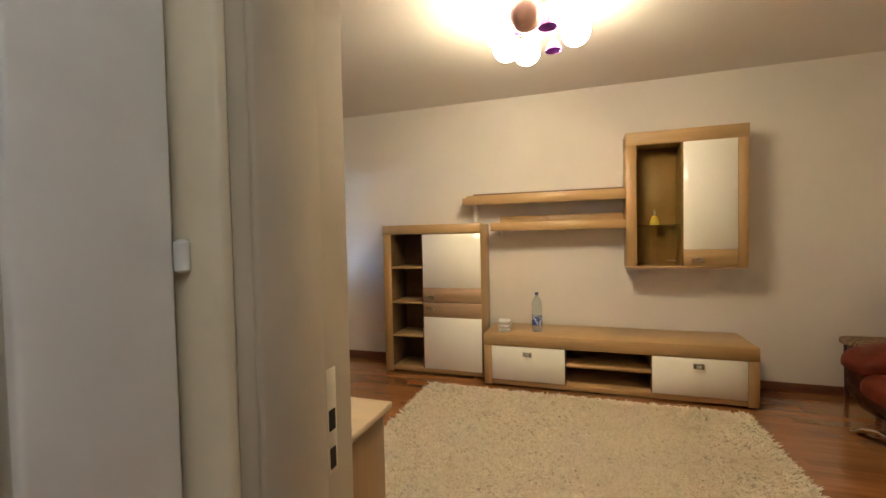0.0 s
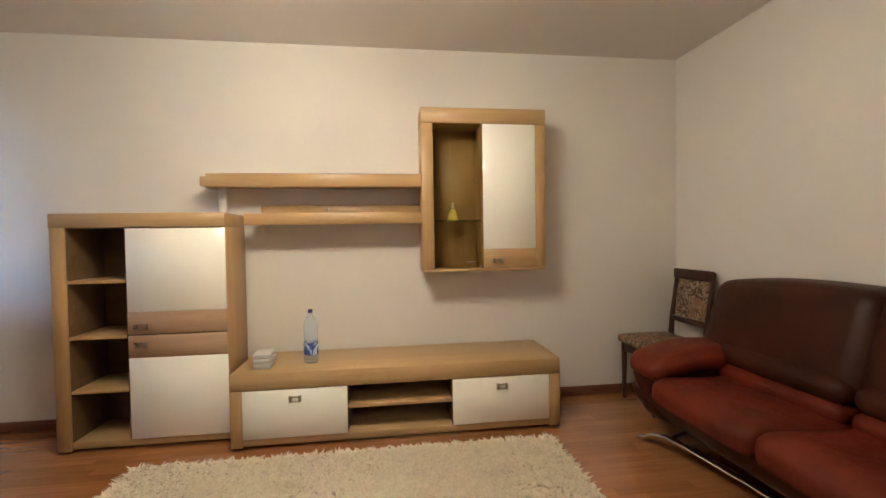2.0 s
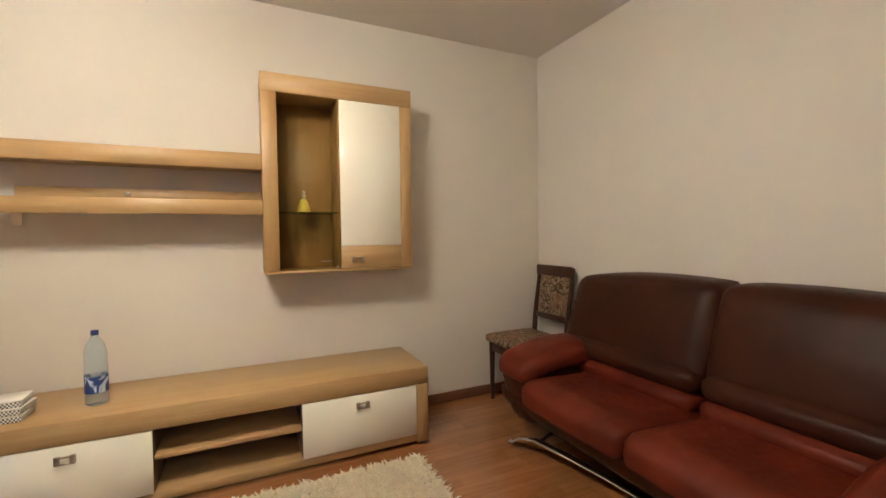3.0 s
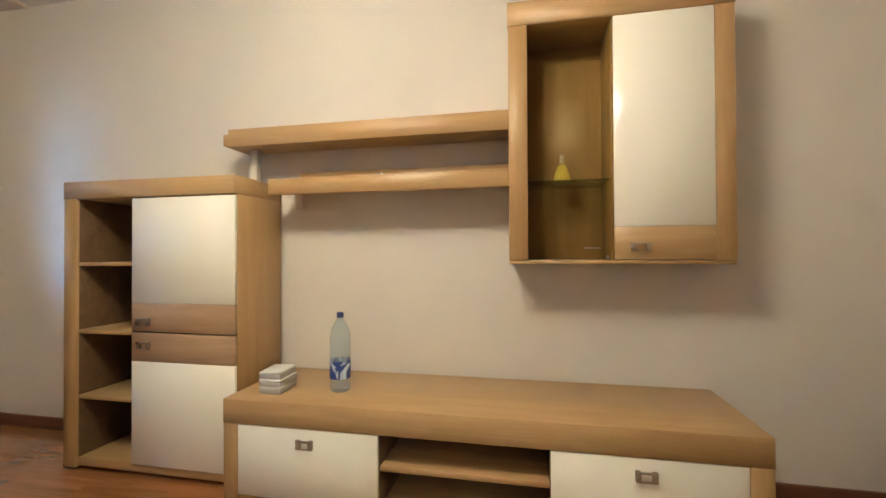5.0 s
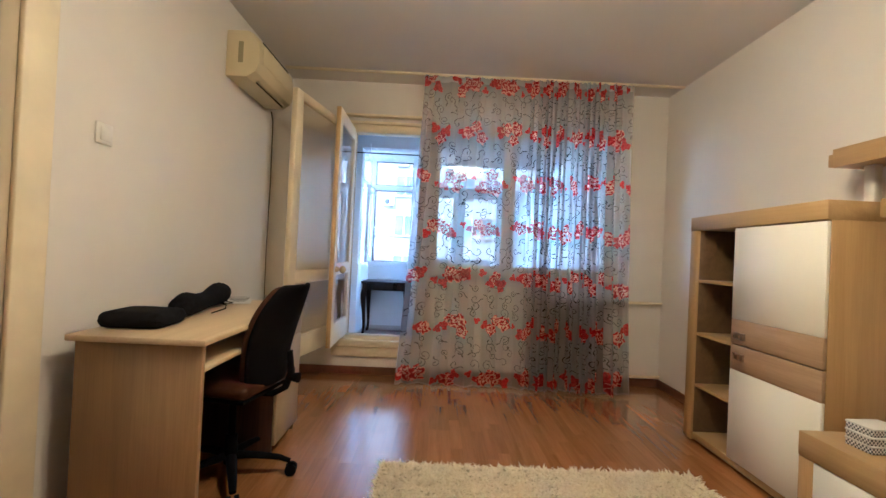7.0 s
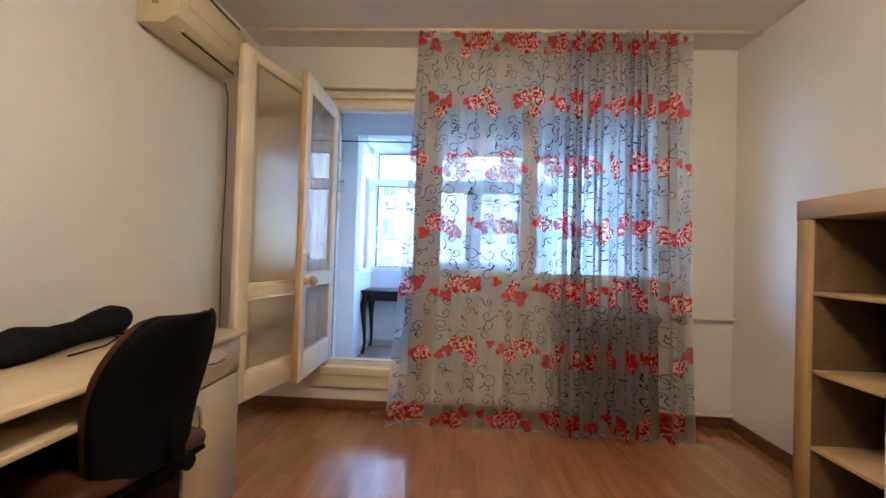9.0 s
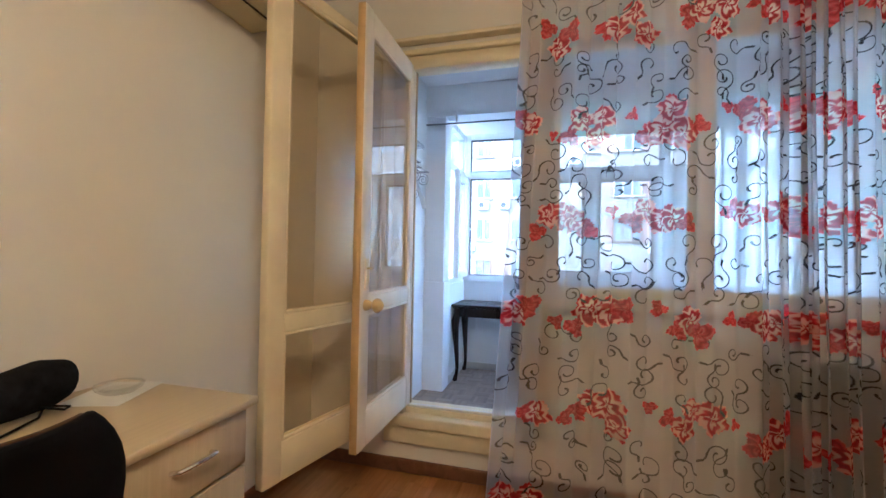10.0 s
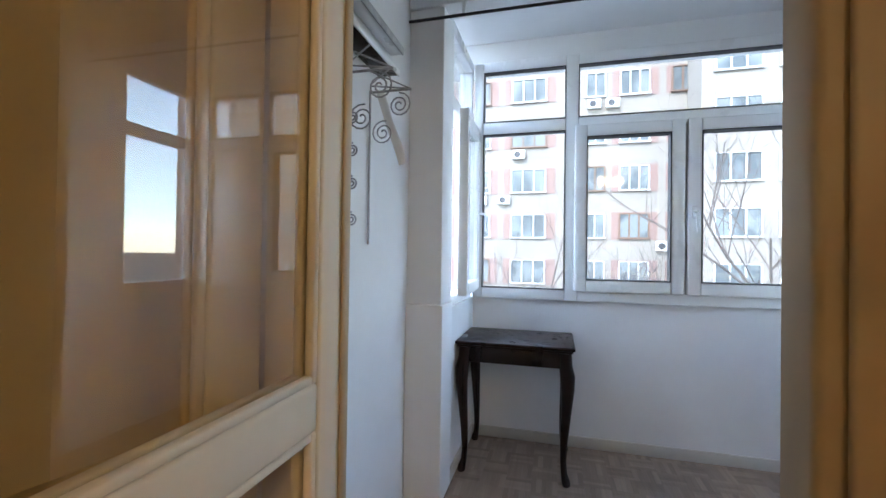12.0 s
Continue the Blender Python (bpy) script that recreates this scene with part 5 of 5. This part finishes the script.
for i, (a, zz) in enumerate(((230, -0.20), (292, -0.215), (350, -0.15), (64, -0.22), (110, -0.17))):
    c, s_ = math.cos(radians(a)), math.sin(radians(a))
    bm = bmesh.new()
    lathe(bm, [(0.0, 0.0), (0.012, -0.004), (0.036, -0.033), (0.050, -0.066), (0.047, -0.066), (0.032, -0.033), (0.0, -0.006)], 18, (0.155 * c, 0.155 * s_, zz + 0.03))
    part("glass_cup", bm, violet_glass, lamp, "violet glass cup", smooth=True)

# ---- balcony table ----
tb = thing("side_table", (-4.40, 2.83, BZ), "small dark mahogany table with curved cabriole legs on the balcony", "table")
bm = bmesh.new()
box(bm, -0.225, 0.225, -0.31, 0.31, 0.682, 0.702)
part("tabletop", bm, dark_wood, tb, bevel=0.007, segments=3)
bm = bmesh.new()
box(bm, -0.215, 0.215, -0.30, 0.30, 0.670, 0.6815)
part("top_mould", bm, dark_wood, tb, bevel=0.004)
for d in ((-0.195, 0.195, -0.278, -0.26, 0.59, 0.6695), (-0.195, 0.195, 0.26, 0.278, 0.59, 0.6695), (-0.205, -0.187, -0.259, 0.259, 0.59, 0.6695), (0.187, 0.205, -0.259, 0.259, 0.59, 0.6695)):
    pbox("apron", d, dark_wood, tb, 0.003)
for sx_ in (-1, 1):
    for sy_ in (-1, 1):
        cx, cy = 0.188 * sx_, 0.262 * sy_
        k_ = 0.7071
        leg = [(0.0, 0.6695, 0.026), (0.002, 0.61, 0.027), (0.016, 0.55, 0.031), (0.018, 0.48, 0.027), (0.008, 0.36, 0.021), (-0.004, 0.22, 0.016),
               (-0.008, 0.12, 0.013), (-0.002, 0.06, 0.013), (0.010, 0.025, 0.017), (0.014, 0.008, 0.018), (0.014, 0.0, 0.014)]
        bm = bmesh.new()
        tube(bm, [(cx + o_ * k_ * sx_, cy + o_ * k_ * sy_, zz) for o_, zz, _ in leg], [w * 1.22 for _, _, w in leg], 12)
        part("leg", bm, dark_wood, tb, smooth=True)

# ---- wrought iron shelf on the balcony's side wall ----
sh = thing("iron_shelf", (-3.42, 2.352, 1.20), "painted wrought iron wall rack with scrolls under a dark board", "shelf")
pbox("board", (-0.08, 0.36, 0.002, 0.085, 0.66, 0.674), dark_wood, sh, 0.002, "dark shelf board")
pbox("board_edge", (-0.08, 0.36, 0.0855, 0.093, 0.655, 0.679), pvc, sh, 0.002, "white board edge")
bm = bmesh.new()
tube(bm, [(-0.08, 0.012, 0.60), (-0.08, 0.05, 0.48), (-0.08, 0.098, 0.36), (-0.08, 0.108, 0.31)], [0.018, 0.017, 0.019, 0.014], 10, 0.3, (1, 0, 0))
part("strut", bm, pvc, sh, "white flat strut", smooth=True)
for x, lows in ((0.0, ()), (0.18, (0.42, 0.31, 0.20, 0.08))):
    br = new("bracket")
    br.parent = sh
    bm = bmesh.new()
    tube(bm, [(x, 0.006, 0.0), (x, 0.006, 0.575)], 0.0045, 6)
    tube(bm, [(x, 0.006, 0.57), (x, 0.17, 0.57)], 0.0045, 6)
    tube(bm, [(x, 0.006, 0.595), (x, 0.165, 0.572)], 0.003, 6)
    tube(bm, [(x, 0.006, 0.65), (x, 0.17, 0.57)], 0.003, 6)
    tube(bm, [(x, 0.006, 0.60), (x, 0.085, 0.655)], 0.003, 6)
    part("bracket_bar", bm, iron, br, smooth=True)
    for cy, cz, r, a0, sg in [(0.123, 0.515, 0.046, 1.6, -1), (0.060, 0.415, 0.046, 1.3, 1)] + [(0.028, c, 0.024, 1.5, 1) for c in lows]:
        bm = bmesh.new()
        tube(bm, [(x, p_, q_) for p_, q_ in spiral(cy, cz, r, 2.2, a0, 28, sg)], 0.003, 6)
        part("scroll", bm, iron, br, smooth=True)
hr = thing("folded_rack", (-3.62, 2.352, 2.0), "white folded wall rack with a grey metal edge", "rack")
pbox("rack_board", (0, 0.42, 0.001, 0.055, 0, 0.022), pvc, hr, 0.003)
pbox("rack_edge", (0, 0.42, 0.0555, 0.063, -0.004, 0.028), iron, hr, 0.002, "grey metal edge")
pole = thing("curtain_pole", (-3.845, 0, 2.265), "thin dark metal pole under the balcony beam", "pole")
bm = bmesh.new()
tube(bm, [(0, 2.355, 0), (0, BY1 - 0.005, 0)], 0.007, 8)
part("pole_rod", bm, gasket, pole, smooth=True)
for y in (2.62, 4.0, 4.9):
    pbox("pole_bracket", (-0.013, 0.004, y - 0.008, y + 0.008, 0.004, 0.11), pvc, pole, 0.002)

# ---- outside ----
GZ = -7.25
ground_m = paint("winter ground", (0.10, 0.095, 0.08), 0.95, 0.2, 0.4, 6, 0.4)
bm = bmesh.new()
bmesh.ops.create_grid(bm, x_segments=4, y_segments=4, size=900, matrix=Matrix.Translation((-300, 0, GZ)))
structure("ground", bm, ground_m, "bare winter ground between the apartment blocks")

stucco_cream = paint("cream stucco", (0.23, 0.205, 0.18), 0.9, 0.05, 0.3, 20, 0.3)
stucco_pink = paint("salmon stucco", (0.22, 0.145, 0.125), 0.9, 0.05, 0.3, 20, 0.3)
far_glass, nt, b = shader("dark distant window glass")
nt.links.new(mix_rgb(nt, (0.07, 0.08, 0.085), (0.16, 0.175, 0.18), ramp(nt, noise_tex(nt, coords(nt, random_shift=True), 0.8, 2), 0.42, 0.6)), b.inputs["Base Color"])
b.inputs["Roughness"].default_value = 0.4
less_shine(0.3, far_glass)
far_white = paint("white window frame", (0.45, 0.45, 0.44), 0.5)
far_brown = paint("brown window frame", (0.14, 0.08, 0.05), 0.5)
far_ac = paint("pale grey ac casing", (0.62, 0.62, 0.60), 0.5)

STOREY = 2.85
block = thing("apartment_building", (-29.0, 0.0, GZ), "cream and salmon apartment block across the yard with rows of windows", "building")
FLOORS, SPAN = 9, 34.0
bm = bmesh.new()
box(bm, -11, 0, -SPAN / 2, SPAN / 2, 0, FLOORS * STOREY + 1.0)
part("wall", bm, stucco_cream, block)
bm = bmesh.new()
box(bm, -11.3, 0.4, -SPAN / 2 - 0.3, SPAN / 2 + 0.3, FLOORS * STOREY + 1.004, FLOORS * STOREY + 1.35)
part("roof", bm, far_ac, block)
wide = bmesh.new()
BAYS = [(-12.6, 2.1), (-9.0, 1.0), (-5.0, 2.1), (-1.6, 1.0), (1.33, 2.1), (5.3, 1.1), (7.5, 1.6), (10.3, 1.6)]

PANELS = [(-14.6, -11.0), (-9.9, -8.1), (-6.6, -3.4), (-2.4, -0.6), (-0.2, 3.0), (4.4, 6.2), (6.25, 8.8), (9.2, 12.2)]


def far_window(w, h, divs, frame_m):
    e = new("window")
    pbox("pane", (0.0, 0.02, -w / 2, w / 2, 0, h), far_glass, e, 0)
    for i in range(divs + 1):
        y = -w / 2 + w * i / divs
        pbox("mullion", (0.02, 0.10, y - 0.04, y + 0.04, 0, h), frame_m, e, 0)
    pbox("head", (0.02, 0.10, -w / 2, w / 2, h, h + 0.07), frame_m, e, 0)
    pbox("window_sill", (0.02, 0.16, -w / 2 - 0.08, w / 2 + 0.08, -0.09, 0), frame_m, e, 0)
    return e


protos = {}
for fl in range(FLOORS):
    zz = fl * STOREY + 0.95
    for bi, (by, bw_) in enumerate(BAYS):
        if bi != 5:
            bm = bmesh.new()
            lo_, hi_ = PANELS[bi]
            box(bm, 0.005, 0.03, lo_, hi_, zz - 0.12, zz + 1.5)
            part("salmon_panel", bm, stucco_pink, block)
        key = (bw_, (fl * 5 + bi) % 4 == 1)
        x_off = 0.032
        if key not in protos:
            w_ = far_window(bw_, 1.38, 3 if bw_ > 1.5 else 2, far_brown if key[1] else far_white)
            protos[key] = w_
        else:
            src = protos[key]
            w_ = new("window")
            for c_ in src.children:
                k2 = new(c_.name.split(".")[0], c_.data)
                k2.parent = w_
        w_.parent = block
        w_.location = (x_off, by, zz)
        if (fl * 7 + bi * 3) % 5 in (0, 2) and fl > 0:
            au = new("ac_unit")
            au.parent = block
            au.location = (0.03, by - bw_ / 2 - 0.45 + 0.9 * ((fl + bi) % 2), zz - 0.78)
            pbox("casing", (0, 0.30, -0.38, 0.38, 0, 0.54), far_ac, au, 0.01)
            bm = bmesh.new()
            tube(bm, [(0.301, -0.08, 0.27), (0.312, -0.08, 0.27)], 0.20, 16)
            part("fan_grille", bm, gasket, au)

wing = thing("apartment_building", (-26.5, 13.5, GZ), "projecting cream bay of the apartment block with balconies", "building")
bm = bmesh.new()
box(bm, -6, 0, -3.2, 3.2, 0, FLOORS * STOREY + 0.8)
part("wall", bm, stucco_cream, wing)
for fl in range(FLOORS):
    for by in (-1.7, 1.5):
        w_ = new("window")
        for c_ in protos[(2.1, False)].children:
            k2 = new(c_.name.split(".")[0], c_.data)
            k2.parent = w_
        w_.parent = wing
        w_.location = (0.005, by * 0.9, fl * STOREY + 0.95)

# the next block of the row, seen in the door's glass
nxt = thing("apartment_building", (-27.0, 23.0, GZ), "salmon and cream apartment block further along the yard", "building")
bm = bmesh.new()
box(bm, -11, 0, -5.6, 5.6, 0, FLOORS * STOREY + 1.0)
part("wall", bm, stucco_pink, nxt)
for fl in range(FLOORS):
    bm = bmesh.new()
    box(bm, 0.002, 0.03, -5.6, 5.6, fl * STOREY + 2.42, fl * STOREY + 3.5)
    part("cream_band", bm, stucco_cream, nxt)
    for i in range(3):
        w_ = new("window")
        for c_ in protos[(2.1 if i % 2 else 1.0, False)].children:
            k2 = new(c_.name.split(".")[0], c_.data)
            k2.parent = w_
        w_.parent = nxt
        w_.location = (0.005, -3.7 + 3.7 * i, fl * STOREY + 0.95)

# bare trees
bark = paint("pale grey bark", (0.10, 0.08, 0.07), 0.9, 0.2, 3, 40, 0.6)


def bare_tree(at, height, seed):
    e = thing("tree", at, "leafless winter tree with thin branching twigs in the yard", "tree", "trees in the yard")
    rnd = random.Random(seed)
    trunk, limbs, twigs = bmesh.new(), bmesh.new(), bmesh.new()

    def grow(p, d, length, r, depth):
        pts, rad_ = [p], [r]
        n_ = 4
        for i in range(n_):
            d = (d + Vector((rnd.uniform(-1, 1), rnd.uniform(-1, 1), rnd.uniform(-0.4, 0.9))) * 0.14).normalized()
            pts.append(pts[-1] + d * length / n_)
            rad_.append(r * (1 - 0.42 * (i + 1) / n_))
        tube(trunk if depth == 0 else limbs if depth < 3 else twigs, pts, rad_, 7 if depth < 2 else 4 if depth < 3 else 3)
        if depth >= 5:
            return
        for i in range(rnd.choice((3, 4)) if depth < 4 else 3):
            at_ = rnd.uniform(0.45, 1.0) if depth else rnd.uniform(0.55, 1.0)
            q = pts[min(n_, max(1, round(at_ * n_)))]
            side = Vector((rnd.uniform(-1, 1), rnd.uniform(-1, 1), rnd.uniform(-0.1, 0.7))).normalized()
            grow(q, (d * 0.7 + side * 0.85).normalized(), length * rnd.uniform(0.55, 0.8), r * 0.5, depth + 1)
    grow(Vector((0, 0, 0)), Vector((0.05, -0.03, 1)), height * 0.42, height * 0.012, 0)
    part("trunk", trunk, bark, e, smooth=True)
    part("limb", limbs, bark, e)
    part("twigs", twigs, bark, e)


bare_tree((-15.0, 9.0, GZ), 12.5, 3)
bare_tree((-17.5, 3.2, GZ), 9.8, 8)
bare_tree((-19.0, 6.2, GZ), 9.6, 12)
bare_tree((-20.0, 0.6, GZ), 9.3, 21)

block_far = thing("tower_block", (-35.0, 160.0, GZ), "distant grey tower block on the horizon", "building")
bm = bmesh.new()
box(bm, -9, 9, -7, 7, 0, 26)
part("wall", bm, stucco_cream, block_far)

# ---- laminate boards, parquet pieces ----
def lay_boards(owner_name, label, rect, z, length, width, material, seed, near):
    """Rows of boards on a floor: those for which near(x, y) holds are parts, the rest one joined sheet of boards."""
    rnd = random.Random(seed)
    owner = bpy.data.objects[owner_name]
    x0, x1, y0, y1 = rect
    shared, rest, y = {}, bmesh.new(), y0
    while y < y1 - 0.005:
        w = min(width, y1 - y)
        x = x0 - rnd.uniform(0, length * 0.8)
        while x < x1 - 0.005:
            a, b_ = max(x, x0), min(x + length, x1)
            if b_ - a > 0.02:
                if near((a + b_) / 2, y + w / 2):
                    key = (round(b_ - a, 3), round(w, 3))
                    if key not in shared:
                        bm = bmesh.new()
                        box(bm, 0.0003, key[0] - 0.0003, 0.0003, key[1] - 0.0003, -0.006, 0.0)
                        shared[key] = finish(bm, label, material)
                    ob = new(label, shared[key])
                    ob.parent = owner
                    ob.location = (a, y, z)
                else:
                    box(rest, a + 0.0003, b_ - 0.0003, y + 0.0003, y + w - 0.0003, z - 0.006, z)
            x += length
        y += w
    tagged(part("boarding", rest, material, owner), kind="stuff")


lay_boards("floor", "board", (X0, X1, 0.2, Y1), 0.0, 0.405, 0.0655, floor_wood, 5,
           lambda x, y: (x < 0.9 and 2.14 < y < 3.24) or (x < -0.94 and 3.24 <= y < 5.3))

owner = bpy.data.objects["balcony_floor"]
fingers, rest, q_, f_ = {}, bmesh.new(), 0.13, 0.026
for ix in range(int((X0 - BX) / q_) + 1):
    for iy in range(int((BY1 - 2.15) / q_) + 1):
        ax, ay = X0 - WALL - (ix + 1) * q_, 2.15 + iy * q_
        if ax < BX - 0.1:
            continue
        lying = (ix + iy) % 2
        close = ix in range(1, 9) and iy in range(2, 9)
        for k in range(5):
            if close:
                if lying not in fingers:
                    bm = bmesh.new()
                    box(bm, *((0.0003, q_ - 0.0003, 0.0003, f_ - 0.0003) if lying else (0.0003, f_ - 0.0003, 0.0003, q_ - 0.0003)), -0.005, 0.0)
                    fingers[lying] = finish(bm, "parquet_finger", parquet_wood if lying else parquet_cross)
                ob = new("parquet_finger", fingers[lying])
                ob.parent = owner
                ob.location = (ax, ay + k * f_, BZ) if lying else (ax + k * f_, ay, BZ)
            elif lying:
                box(rest, ax + 0.0003, ax + q_ - 0.0003, ay + k * f_ + 0.0003, ay + (k + 1) * f_ - 0.0003, BZ - 0.005, BZ)
            else:
                box(rest, ax + k * f_ + 0.0003, ax + (k + 1) * f_ - 0.0003, ay + 0.0003, ay + q_ - 0.0003, BZ - 0.005, BZ)
tagged(part("parquet", rest, parquet_wood, owner), kind="stuff")
